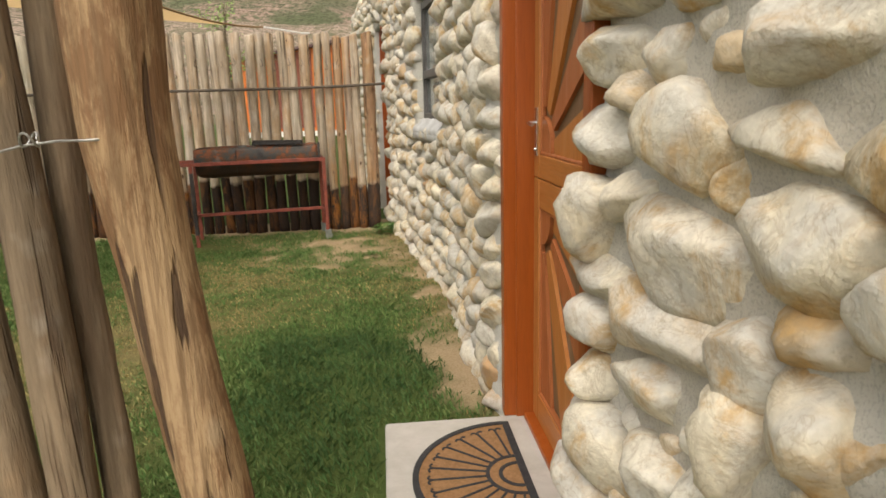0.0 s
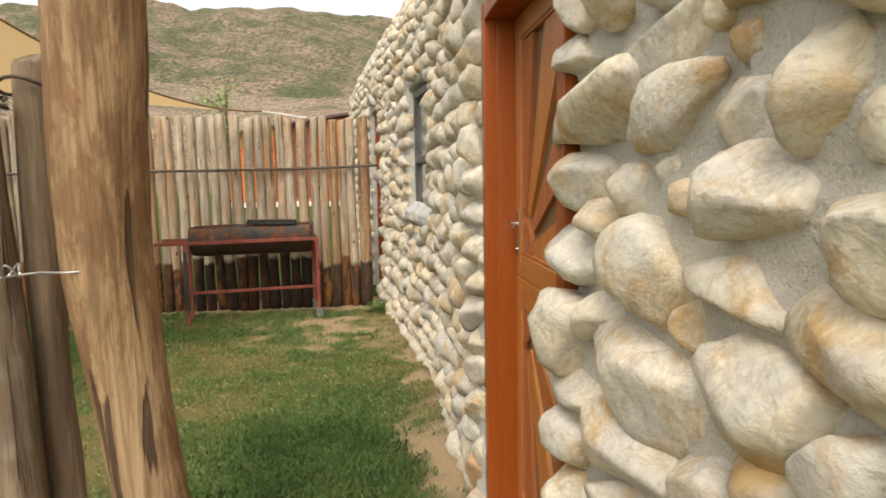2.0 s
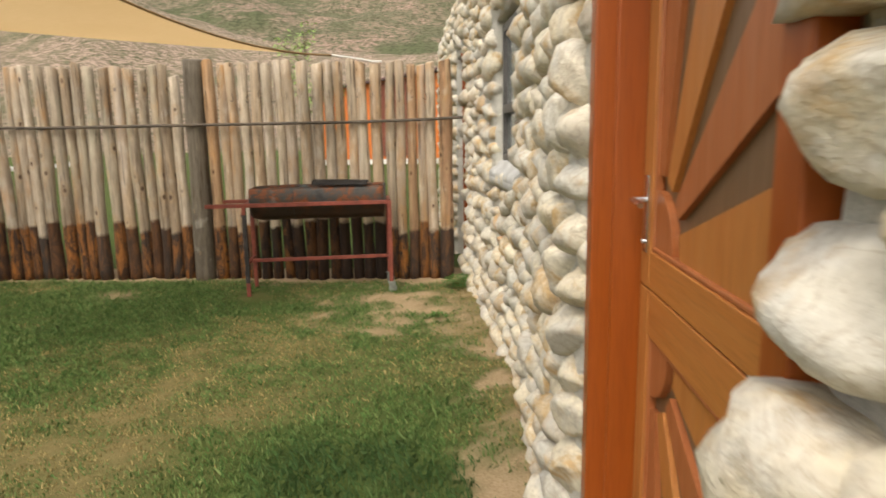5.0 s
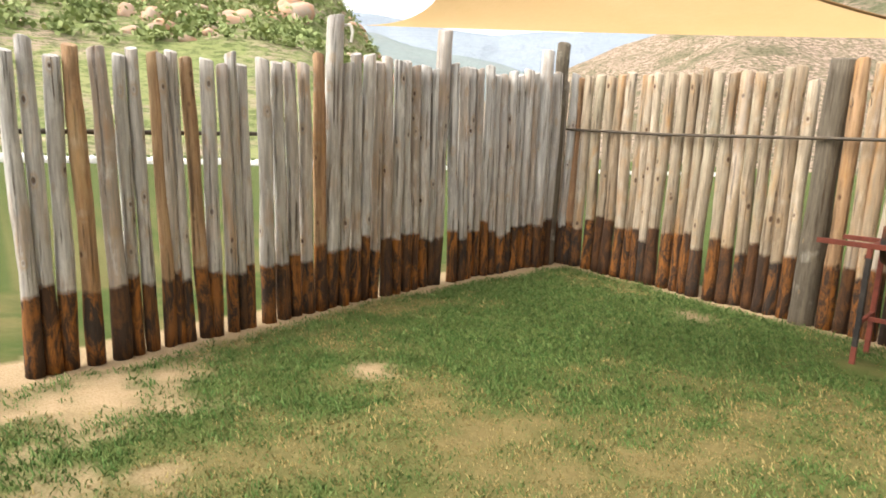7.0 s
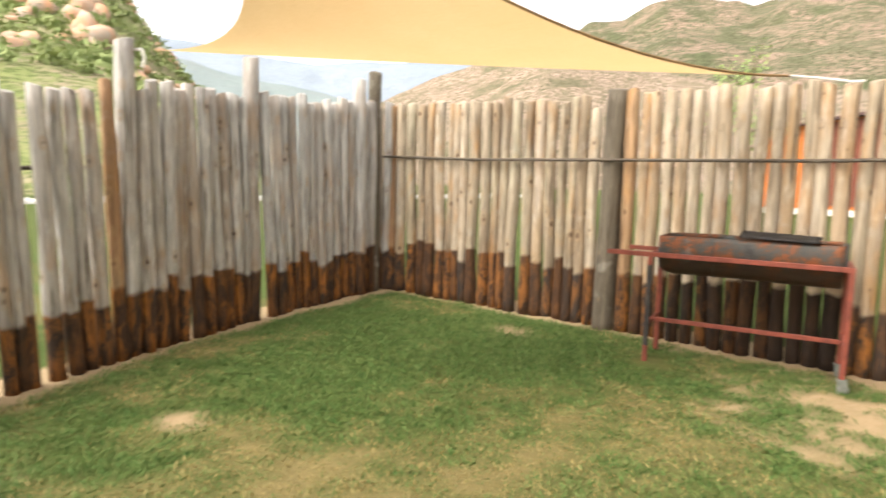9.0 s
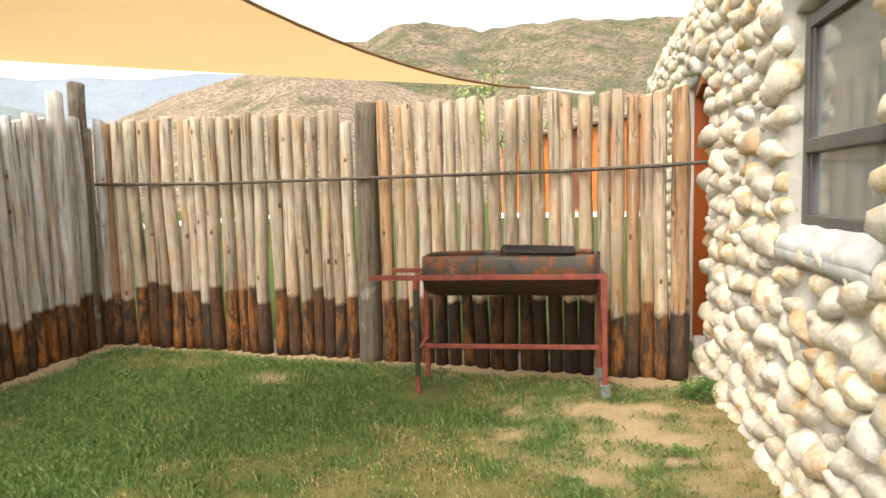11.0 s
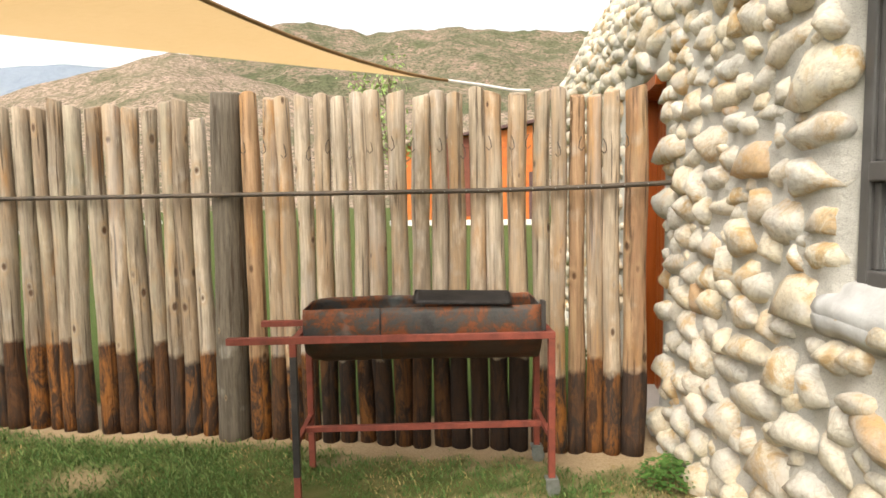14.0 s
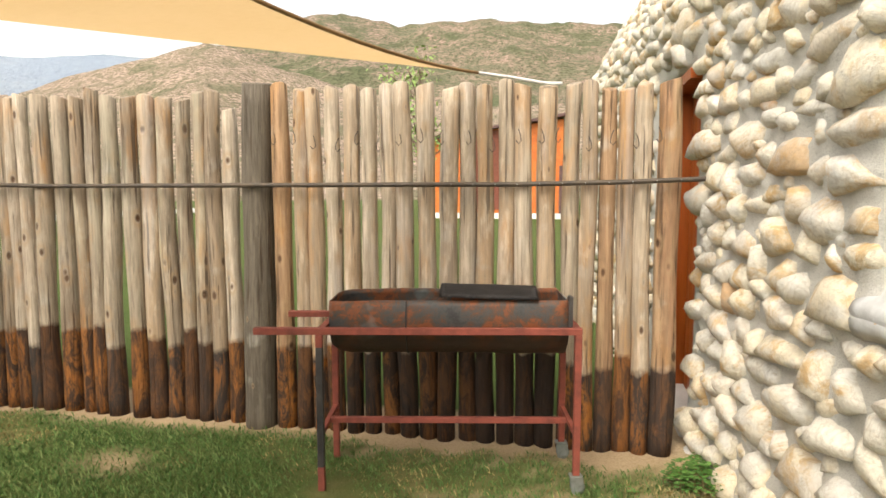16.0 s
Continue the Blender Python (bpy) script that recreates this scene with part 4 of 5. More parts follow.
def build_door():
    hinge, latch, foot, split, head = 1.588, 2.395, 0.07, 1.035, 1.985
    frame = thing("door_1", "varnished orange timber door frame in the stone wall", "door frame", kind="structure", at=(0.5, 2.05, 0.05))
    part("jamb", boxes((0.452, 0.60, latch, 2.455, 0.05, 2.05), (0.50, 0.62, latch - 0.012, latch + 0.01, 0.05, 2.0), bevel=0.004), FRAME_WOOD, frame)
    part("jamb", boxes((0.50, 0.62, 1.52, hinge - 0.003, 0.05, 2.05), bevel=0.004), FRAME_WOOD, frame)
    part("lintel", boxes((0.454, 0.60, hinge, latch - 0.002, 1.99, 2.05), bevel=0.004), FRAME_WOOD, frame)
    part("threshold", boxes((0.53, 0.62, hinge, latch - 0.014, 0.045, 0.068), bevel=0.004), FRAME_WOOD, frame)
    x = 0.568
    for name, z0, z1, up in (("upper", split + 0.002, head, True), ("lower", foot, split - 0.002, False)):
        leaf = thing("stable_door_leaf", "varnished %s leaf of a stable door with carved sunburst" % name, "door", "stable door leaves", at=(x, 2.05, z0))
        a, b = hinge + 0.004, latch - 0.014
        st = 0.072
        c, d = (z0 + 0.085, z1 - 0.08) if up else (z0 + 0.11, z1 - 0.105)
        part("stile", boxes((x, x + 0.04, b - st, b, z0, z1), bevel=0.003), DOOR_WOOD, leaf)
        part("stile", boxes((x, x + 0.04, a, a + st, z0, z1), bevel=0.003), DOOR_WOOD, leaf)
        part("rail", boxes((x + 0.001, x + 0.04, a + st, b - st, z0, c), bevel=0.003), DOOR_WOOD_H, leaf)
        part("rail", boxes((x + 0.001, x + 0.04, a + st, b - st, d, z1), bevel=0.003), DOOR_WOOD_H, leaf)
        part("panel", boxes((x + 0.026, x + 0.036, a + st, b - st, c, d), bevel=0), DOOR_BACK, leaf, "dark recessed panel")
        y0, y1 = a + st, b - st
        mould = [(x + 0.004, x + 0.026, y1 - 0.012, y1, c, d), (x + 0.004, x + 0.026, y0, y0 + 0.012, c, d), (x + 0.004, x + 0.026, y0, y1, c, c + 0.012), (x + 0.004, x + 0.026, y0, y1, d - 0.012, d)]
        part("moulding", boxes(*mould, bevel=0.004), DOOR_RED, leaf)
        y0, y1, c, d = y0 + 0.012, y1 - 0.012, c + 0.012, d - 0.012
        cz, lo, hi = (c, 90, 180) if up else (d, 180, 270)
        part("sun_disc", clip(sector(y1, cz, 0.0, 0.125, lo, hi, x + 0.008, x + 0.026), y0, y1, c, d), DOOR_RED, leaf, "quarter-round sun")
        edges = ((0, 11), (21, 36), (46, 61), (72, 90))
        for k, (p, q) in enumerate(edges):
            bm = bmesh.new()
            vs = []
            for ang, rad in ((p, 0.16), (p, 1.5), (q, 1.5), (q, 0.16)):
                t = radians(lo + ang if up else hi - ang)
                vs.append((y1 + rad * math.cos(t), cz + rad * math.sin(t)))
            f = [bm.verts.new((x + 0.012, yy, zz)) for yy, zz in vs]
            g = [bm.verts.new((x + 0.026, yy, zz)) for yy, zz in vs]
            bm.faces.new(f), bm.faces.new(g[::-1])
            for i in range(4):
                bm.faces.new((f[i], g[i], g[(i + 1) % 4], f[(i + 1) % 4]))
            bmesh.ops.recalc_face_normals(bm, faces=bm.faces)
            part("ray", clip(bm, y0, y1, c, d), (DOOR_RED, DOOR_WOOD)[k % 2], leaf)
        if up:
            plate = part("lock_plate", boxes((x - 0.004, x, b - 0.052, b - 0.022, 1.115, 1.29), bevel=0.0015), CHROME, leaf, "chrome lock plate")
            bm = tube([(x, b - 0.037, 1.235), (x - 0.03, b - 0.037, 1.235), (x - 0.036, b - 0.045, 1.235), (x - 0.036, b - 0.12, 1.23)], 0.0065, 10)
            part("lever", bm, CHROME, plate, "chrome lever handle")
            part("key", tube([(x, b - 0.037, 1.14), (x - 0.012, b - 0.037, 1.14)], 0.005, 8), CHROME, plate)


build_door()


def build_second_door():
    a, b = DOOR2[:2]
    x = wall_x(a) + 0.06
    d = thing("door_2", "orange varnished side door beyond the fence", "door", kind="structure", at=(x, 7.4, 0.06))
    part("jamb", boxes((wall_x(a) + 0.045, x + 0.13, a + 0.002, a + 0.06, 0.05, 2.17), bevel=0.003), FRAME_WOOD, d)
    part("jamb", boxes((wall_x(b) + 0.045, x + 0.13, b - 0.06, b - 0.002, 0.05, 2.17), bevel=0.003), FRAME_WOOD, d)
    part("lintel", boxes((wall_x(b) + 0.055, x + 0.13, a + 0.06, b - 0.06, 2.11, 2.17), bevel=0.003), FRAME_WOOD, d)
    part("threshold", boxes((wall_x(a) - 0.06, x + 0.13, a - 0.02, b + 0.02, -0.02, 0.16), bevel=0.02), CONCRETE, d, "pale concrete threshold")
    for k in range(6):
        w = (b - a - 0.12) / 6
        part("board", boxes((x + 0.03, x + 0.07, a + 0.06 + k * w, a + 0.057 + (k + 1) * w, 0.05, 2.11), bevel=0.004), FRAME_WOOD, d)


build_second_door()


# ---------------- window ----------------
def glass_material():
    m = material("window_glass", 0.03, spec=0.5)
    b = m.node_tree.nodes["Principled BSDF"]
    b.inputs["Transmission Weight"].default_value = 0.9
    b.inputs["Base Color"].default_value = (0.75, 0.8, 0.78, 1)
    return m


def build_window():
    y0, y1, z0, z1 = 4.54, 5.382, 1.205, 2.11
    x = 0.398
    turn = Matrix.Translation((x, 5.0, 0)) @ Matrix.Rotation(radians(6.5), 4, "Z") @ Matrix.Translation((-x, -5.0, 0))
    win = thing("window_1", "dark grey painted window with one transom bar", "window", kind="structure", at=(x, 5.0, z0))

    def bar(name, *a, label=""):
        bm = bmesh.new()
        box(bm, *a, bevel=0.006, m=turn)
        return part(name, bm, WINDOW_PAINT, win, label)

    bar("frame", x, x + 0.07, y1 - 0.05, y1, z0, z1)
    bar("frame", x, x + 0.07, y0, y0 + 0.05, z0, z1)
    bar("frame", x + 0.001, x + 0.07, y0 + 0.05, y1 - 0.05, z0, z0 + 0.055)
    bar("frame", x + 0.001, x + 0.07, y0 + 0.05, y1 - 0.05, z1 - 0.055, z1)
    bar("transom", x - 0.008, x + 0.065, y0 + 0.05, y1 - 0.05, 1.525, 1.585)
    for a, b in ((z0 + 0.055, 1.525), (1.585, z1 - 0.055)):
        bar("sash", x + 0.012, x + 0.05, y1 - 0.078, y1 - 0.052, a, b)
        bar("sash", x + 0.012, x + 0.05, y0 + 0.052, y0 + 0.078, a, b)
        bm = bmesh.new()
        box(bm, x + 0.028, x + 0.034, y0 + 0.05, y1 - 0.05, a, b, m=turn)
        p = part("pane", bm, GLASS, win, "reflecting glass pane")
        p.visible_shadow = False
    bm = bmesh.new()
    bmesh.ops.create_grid(bm, x_segments=24, y_segments=10, size=0.5)
    for v in bm.verts:
        u, w = v.co.x + 0.5, v.co.y + 0.5
        yy = 4.47 + 1.0 * u
        v.co = Vector((wall_x(yy) - 0.045 + 0.11 * w if w > 0.35 else wall_x(yy) - 0.03 - 0.02 * math.sin(w * 9), yy, 1.07 + 0.145 * min(1, w * 1.9) - 0.012 * noise.noise(Vector((yy * 8, w * 3, 0)))))
    for f in bm.faces:
        f.smooth = True
    bmesh.ops.solidify(bm, geom=bm.faces[:], thickness=0.03)
    part("window_sill", bm, PLASTER, win, "white painted cement sill")


GLASS = glass_material()
build_window()


# ---------------- doorstep and mat ----------------
tagged(part("doorstep", boxes((-0.04, 0.60, 1.40, 2.41, -0.05, 0.048), bevel=0.012), CONCRETE), "worn pale concrete doorstep slab", "doorstep")


def build_mat():
    cy, cx, R, z = 1.955, 0.425, 0.375, 0.049
    mat = thing("doormat", "half-round coir doormat with black sunburst", "doormat", at=(cx, cy, z))

    def flat(r0, r1, a0, a1, z0, z1, steps=28):
        bm = sector(0, 0, r0, r1, a0, a1, z0, z1, steps)
        for v in bm.verts:
            h, a, b = v.co
            v.co = Vector((cx - b, cy + a, h))
        bmesh.ops.recalc_face_normals(bm, faces=bm.faces)
        return bm

    part("coir", flat(0.0, R - 0.02, 0, 180, z, z + 0.010), COIR, mat, "brown coir pile")
    part("rim", flat(R - 0.022, R, 0, 180, z, z + 0.014), RUBBER, mat, "black rubber rim")
    part("straight_rim", boxes((cx, cx + 0.028, cy - R, cy + R, z, z + 0.014), bevel=0.003), RUBBER, mat)
    for r in (0.07, 0.115):
        part("ring", flat(r - 0.007, r + 0.007, 0, 180, z, z + 0.013), RUBBER, mat)
    for k in range(13):
        a = radians(7 + 166 * k / 12)
        c, s = math.cos(a), math.sin(a)
        pts = [(cx - r * s, cy + r * c, z + 0.011) for r in (0.12, 0.20, 0.30)]
        part("ray", tube(pts, 0.0045, 6), RUBBER, mat)
        for side in (-1, 1):
            curl = []
            for j in range(6):
                t = j / 5 * 2.4
                rr, aa = 0.30 + 0.022 * math.sin(t), a + side * 0.075 * (1 - math.cos(t)) / 1.7
                curl.append((cx - rr * math.sin(aa), cy + rr * math.cos(aa), z + 0.011))
            part("curl", tube(curl, 0.004, 6), RUBBER, mat)


build_mat()


# ---------------- barbecue ----------------
def build_grill():
    foot = Vector((-1.732, 5.985, 0.0))
    u = Vector((1.17, 0.215, 0)).normalized()
    v = Vector((-u.y, u.x, 0))
    M = Matrix((u, v, (0, 0, 1))).transposed().to_4x4()
    M.translation = foot
    L, Dp, top, base = 1.19, 0.40, 0.835, 0.075
    g = thing("drum_barbecue", "rusty half-drum barbecue on a red steel stand", "barbecue", at=foot + Vector((0, 0, base)))

    def bar(name, *a, mat=RED_STEEL, label="", parent=None):
        bm = bmesh.new()
        box(bm, *a, bevel=0.003, m=M)
        return part(name, bm, mat, parent or g, label)

    s = 0.016
    bar("leg", -s, s, -s, s, base + 0.13, top - 0.06, mat=BLACK_STEEL, label="soot-black front leg")
    bar("leg_foot", -s, s, -s, s, base + 0.012, base + 0.13)
    bar("leg_top", -s, s, -s, s, top - 0.06, top)
    bar("leg", -s, s, Dp - s, Dp + s, base - 0.02, top)
    bar("leg", L - s, L + s, -s, s, base + 0.095, top)
    bar("leg", L - s, L + s, Dp - s, Dp + s, base + 0.095, top)
    bar("top_rail", -0.30, L + s, -s - 0.001, s, top, top + 0.032, label="red front rail with handle end")
    bar("top_rail", -0.24, L + s, Dp - s, Dp + s, top + 0.001, top + 0.032)
    bar("end_rail", L - s, L + s, s, Dp - s, top + 0.002, top + 0.03)
    bar("end_rail", -s + 0.01, s + 0.01, s, Dp - s, top + 0.002, top + 0.03)
    bar("side_brace", -0.012, 0.012, s, Dp - s, 0.347, 0.372)
    bar("side_brace", L - 0.012, L + 0.012, s, Dp - s, 0.347, 0.372)
    bar("stretcher", 0.012, L - 0.012, Dp / 2 - 0.014, Dp / 2 + 0.014, 0.344, 0.372)
    # half drum with folded-in rim and dished end
    R, cz, n = 0.200, 0.905, 26
    bm = bmesh.new()
    prof = []
    for k in range(n + 1):
        a = radians(-205 + 230 * k / n)
        prof.append((Dp / 2 + R * 0.98 * math.cos(a), cz + R * math.sin(a)))
    us = [0.035 + (L - 0.075) * k / 24 for k in range(25)]
    rings = []
    for i, q in enumerate(us):
        k = (0.70, 0.90, 0.98)[i] if i < 3 else 1.0
        q += (0.0, -0.012, -0.008)[i] if i < 3 else 0.0
        shape = [(Dp / 2 + (yy - Dp / 2) * k, cz + (zz - cz) * (0.5 + 0.5 * k)) for yy, zz in prof]
        rings.append([bm.verts.new((q, yy + 0.004 * noise.noise(Vector((q * 5, yy * 9, zz * 9))), zz + 0.006 * noise.noise(Vector((q * 4, yy * 3, zz * 3 + 9))))) for yy, zz in shape])
    for a, b in zip(rings, rings[1:]):
        for k in range(n):
            bm.faces.new((a[k], a[k + 1], b[k + 1], b[k])).smooth = True
    for ring, sign in ((rings[0], -1), (rings[-1], 1)):
        mid = bm.verts.new((ring[0].co.x + sign * 0.02, Dp / 2, cz - 0.02))
        for k in range(n):
            bm.faces.new((ring[k], ring[k + 1], mid)).smooth = True
        bm.faces.new((ring[n], ring[0], mid))
    bmesh.ops.recalc_face_normals(bm, faces=bm.faces)
    bmesh.ops.solidify(bm, geom=bm.faces[:], thickness=0.006)
    bmesh.ops.transform(bm, matrix=M, verts=bm.verts)
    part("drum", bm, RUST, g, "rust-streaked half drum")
    for q in (0.40,):
        seam = [M @ Vector((q, yy * 1.0 + (yy - Dp / 2) * 0.02, zz - 0.002)) for yy, zz in prof]
        part("seam", tube(seam, 0.004, 6), BLACK_STEEL, g)
    # curved lid plate resting over one half
    bm = bmesh.new()
    rings = []
    for i in range(17):
        q = 0.55 + 0.46 * i / 16
        row = []
        for j in range(9):
            t = j / 8
            yy = 0.005 + 0.36 * t
            zz = 0.995 + 0.035 * math.sin(t * 3.1) + 0.012 * (1 - i / 16) + 0.003 * noise.noise(Vector((q * 9, t * 4, 0)))
            row.append(bm.verts.new((q + 0.02 * t, yy, zz)))
        rings.append(row)
    for a, b in zip(rings, rings[1:]):
        for k in range(8):
            bm.faces.new((a[k], b[k], b[k + 1], a[k + 1])).smooth = True
    bmesh.ops.solidify(bm, geom=bm.faces[:], thickness=0.012)
    bmesh.ops.transform(bm, matrix=M, verts=bm.verts)
    part("lid_plate", bm, BLACK_STEEL, g, "blackened steel cover plate")
    bar("bracket", L - 0.045, L - 0.025, 0.0, 0.05, 0.87, 1.01, mat=BLACK_STEEL)
    for q in (0, Dp):
        c = bar("caster", L - 0.03, L + 0.03, q - 0.025, q + 0.025, base + 0.083, base + 0.095, mat=GALV, label="grey swivel caster")
        bm = bmesh.new()
        bmesh.ops.create_cone(bm, cap_ends=True, segments=18, radius1=0.036, radius2=0.036, depth=0.024)
        bmesh.ops.bevel(bm, geom=[e for e in bm.edges if not e.is_boundary and e.calc_face_angle(0) > 1], offset=0.006, segments=2, affect="EDGES")
        bmesh.ops.transform(bm, matrix=M @ Matrix.Translation((L + 0.012, q, base + 0.03)) @ Matrix.Rotation(radians(90), 4, "X") @ Matrix.Rotation(0.5, 4, "Y"), verts=bm.verts)
        part("wheel", bm, GALV, c)
        for side in (-0.020, 0.017):
            bm = bmesh.new()
            box(bm, L - 0.022, L + 0.034, q + side, q + side + 0.003, base + 0.02, base + 0.083, bevel=0.001, m=M)
            part("fork", bm, GALV, c)


build_grill()


# ---------------- wires and hooks ----------------
def coil(x, y, z, r, lean_x=0.0, turns=1.15):
    return [(x + r * math.cos(a) + lean_x * k / 20, y + r * math.sin(a), z + 0.012 * math.sin(a * 1.7)) for k, a in [(k, 2 * math.pi * turns * k / 20) for k in range(21)]]


w = thing("binding_wire", "thin galvanised wire twisted round the gate posts", "wire", at=(-0.45, 1.1, 1.26))
part("strand", tube([(-0.462, 1.125, 1.263), (-0.485, 1.12, 1.262), (-0.535, 1.135, 1.262), (-0.60, 1.14, 1.255), (-0.66, 1.135, 1.24), (-0.76, 1.135, 1.225), (-0.9, 1.11, 1.20), (-1.1, 1.12, 1.17)], 0.0022, 6), WIRE, w)
part("twist", tube(coil(-0.585, 1.14, 1.265, 0.013), 0.0022, 6), WIRE, w)
for px_, py_, pz_ in ((-0.597, 1.275, 1.595), (-0.652, 1.195, 1.56)):
    part("loop", tube(coil(px_, py_, pz_, 0.05), 0.0035, 6), DARK_PIPE, w)

rng = random.Random(21)
for k in range(19):
    hx = -0.16 - 0.124 * k + rng.uniform(-0.02, 0.02)
    if -2.66 < hx < -2.42:
        continue
    hz = 1.80 + rng.uniform(-0.03, 0.03)
    s = rng.choice((-1, 1))
    pts = [(hx, 6.70, hz), (hx + 0.012 * s, 6.688, hz - 0.03), (hx + 0.016 * s, 6.69, hz - 0.062), (hx + 0.002 * s, 6.685, hz - 0.078), (hx - 0.012 * s, 6.685, hz - 0.06)]
    part("wire_hook", tube(pts, 0.0028, 5), DARK_PIPE, back_fence)
for k in range(26):
    hx = -0.06 - 0.118 * k
    hz = float(np.interp(hx, [-2.42, -0.9, -0.3, 0.12], [1.52, 1.523, 1.535, 1.552]))
    part("screw", tube([(hx, 6.678, hz), (hx, 6.666, hz)], 0.0035, 6), GALV, back_fence)



# ---------------- weeds ----------------
def leafy(name, x, y, z, r, h, n, mat, label, category, seed, leaf=0.03):
    rr = random.Random(seed)
    verts, faces = [], []
    for _ in range(n):
        a, d = rr.uniform(0, 6.283), r * math.sqrt(rr.random())
        cx, cy, cz = x + d * math.cos(a), y + d * math.sin(a), z + h * rr.random() * (1 - 0.6 * d / r)
        t, s = rr.uniform(0, 6.283), leaf * rr.uniform(0.6, 1.2)
        dx, dy, up = math.cos(t) * s, math.sin(t) * s, rr.uniform(-0.3, 0.5) * s
        k = len(verts)
        verts += [(cx, cy, cz), (cx + dx * 0.5 - dy * 0.38, cy + dy * 0.5 + dx * 0.38, cz + up * 0.7), (cx + dx, cy + dy, cz + up * 0.4), (cx + dx * 0.5 + dy * 0.38, cy + dy * 0.5 - dx * 0.38, cz + up * 0.7)]
        faces += [(k, k + 1, k + 2), (k, k + 2, k + 3)]
    return tagged(mesh_ob(name, verts, faces, mat), label, category)


leafy("weed", 0.02, 6.42, 0.085, 0.15, 0.13, 420, LEAF, "low leafy green weed at the wall foot", "weed", 1)
leafy("weed", 0.10, 6.60, 0.085, 0.10, 0.09, 160, LEAF, "low leafy green weed at the wall foot", "weed", 5)
leafy("weed", -0.12, 5.47, 0.065, 0.07, 0.05, 90, LEAF, "small green weed on bare sand", "weed", 2, 0.022)
leafy("weed", -0.30, 6.25, 0.08, 0.03, 0.03, 16, LEAF, "tiny seedling on bare sand", "weed", 3, 0.02)


# ---------------- beyond the fence ----------------
def build_tree():
    t = thing("young_tree", "slim young tree with light green leaves behind the fence", "tree", at=(-2.02, 9.3, 0.1))
    part("trunk", tube([(-2.02, 9.3, 0.05), (-2.0, 9.32, 1.2), (-2.04, 9.3, 2.2), (-2.02, 9.3, 2.72)], [0.035, 0.028, 0.018, 0.006], 8), BARK, t)
    rr = random.Random(4)
    verts, faces = [], []
    for b in range(16):
        z = rr.uniform(1.7, 2.5)
        a, ln = rr.uniform(0, 6.283), rr.uniform(0.2, 0.42) * (3.15 - z)
        tip = Vector((-2.02 + ln * math.cos(a), 9.3 + ln * math.sin(a), z + rr.uniform(0.15, 0.4)))
        root = Vector((-2.02, 9.3, z))
        part("limb", tube([root, root.lerp(tip, 0.5) + Vector((0, 0, 0.03)), tip], [0.008, 0.006, 0.003], 5), BARK, t)
        for _ in range(50):
            p = root.lerp(tip, rr.uniform(0.3, 1.1)) + Vector([rr.gauss(0, 0.06) for _ in range(3)])
            s = rr.uniform(0.015, 0.032)
            d1, d2 = Vector([rr.gauss(0, 1) for _ in range(3)]).normalized() * s, Vector([rr.gauss(0, 1) for _ in range(3)]).normalized() * s * 0.5
            k = len(verts)
            verts += [tuple(p - d1), tuple(p + d2), tuple(p + d1), tuple(p - d2)]
            faces.append((k, k + 1, k + 2, k + 3))
    mesh_ob("crown", verts, faces, TREE_LEAF, t)


build_tree()

CABIN_WOOD = plain_material("orange_cladding", (0.62, 0.19, 0.04), (0.50, 0.13, 0.03), 0.55, 0.0, 3, 0.2)
CABIN_BRICK = plain_material("red_brown_shutter", (0.25, 0.085, 0.05), (0.19, 0.06, 0.04), 0.7, 0.0, 6, 0.3)
CABIN_ROOF = plain_material("dark_roof_sheet", (0.09, 0.05, 0.05), (0.13, 0.07, 0.06), 0.6, 0.0, 4, 0.2)
WHITE_PAINT = plain_material("white_wash", (0.72, 0.70, 0.66), (0.58, 0.56, 0.52), 0.9, 0.0, 1.5, 0.4)


def build_cabin():
    c = thing("timber_cabin", "orange timber cabin with dark roof and white plinth", "cabin", at=(-3.6, 33, 0))
    part("wall", boxes((-7.3, -0.9, 32.0, 36.0, 0.35, 4.0), bevel=0.02), CABIN_WOOD, c)
    part("plinth", boxes((-7.4, -0.8, 31.9, 36.1, 0.0, 0.35), bevel=0.02), WHITE_PAINT, c, "white plinth")
    for k in range(16):
        z = 0.37 + 0.225 * k
        for a, b in ((-7.3, -5.0), (-3.1, -0.9)):
            part("board", boxes((a, b, 31.955, 31.998, z, z + 0.215), bevel=0.012), CABIN_WOOD, c)
    sh = part("shutter", boxes((-4.95, -3.15, 31.97, 31.999, 0.5, 3.95), bevel=0.01), CABIN_BRICK, c, "red-brown slatted shutter")
    for k in range(20):
        part("slat", boxes((-4.9, -3.7, 31.93, 31.97, 0.55 + 0.168 * k, 0.67 + 0.168 * k), bevel=0.006), CABIN_BRICK, sh)
    part("corner_post", boxes((-5.02, -4.93, 31.90, 31.96, 0.35, 4.0), bevel=0.01), CABIN_WOOD, c)
    part("door", boxes((-1.05, -0.85, 31.9, 31.95, 0.35, 2.2), bevel=0.01), CABIN_ROOF, c)
    bm = bmesh.new()
    box(bm, -7.6, -0.6, 31.6, 36.4, 4.0, 4.12, bevel=0.01, m=Matrix.Translation((-3.6, 0, 4.0)) @ Matrix.Rotation(radians(-1), 4, "Y") @ Matrix.Translation((3.6, 0, -4.0)))
    part("roof", bm, CABIN_ROOF, c)
    # the roof line climbs towards the stone house
    for ob in c.children:
        if not ob.name.startswith("plinth"):
            for v in ob.data.vertices:
                v.co.z = 0.35 + (v.co.z - 0.35) * (1.03 + 0.105 * (v.co.x + 3.7) / 2.8)


build_cabin()


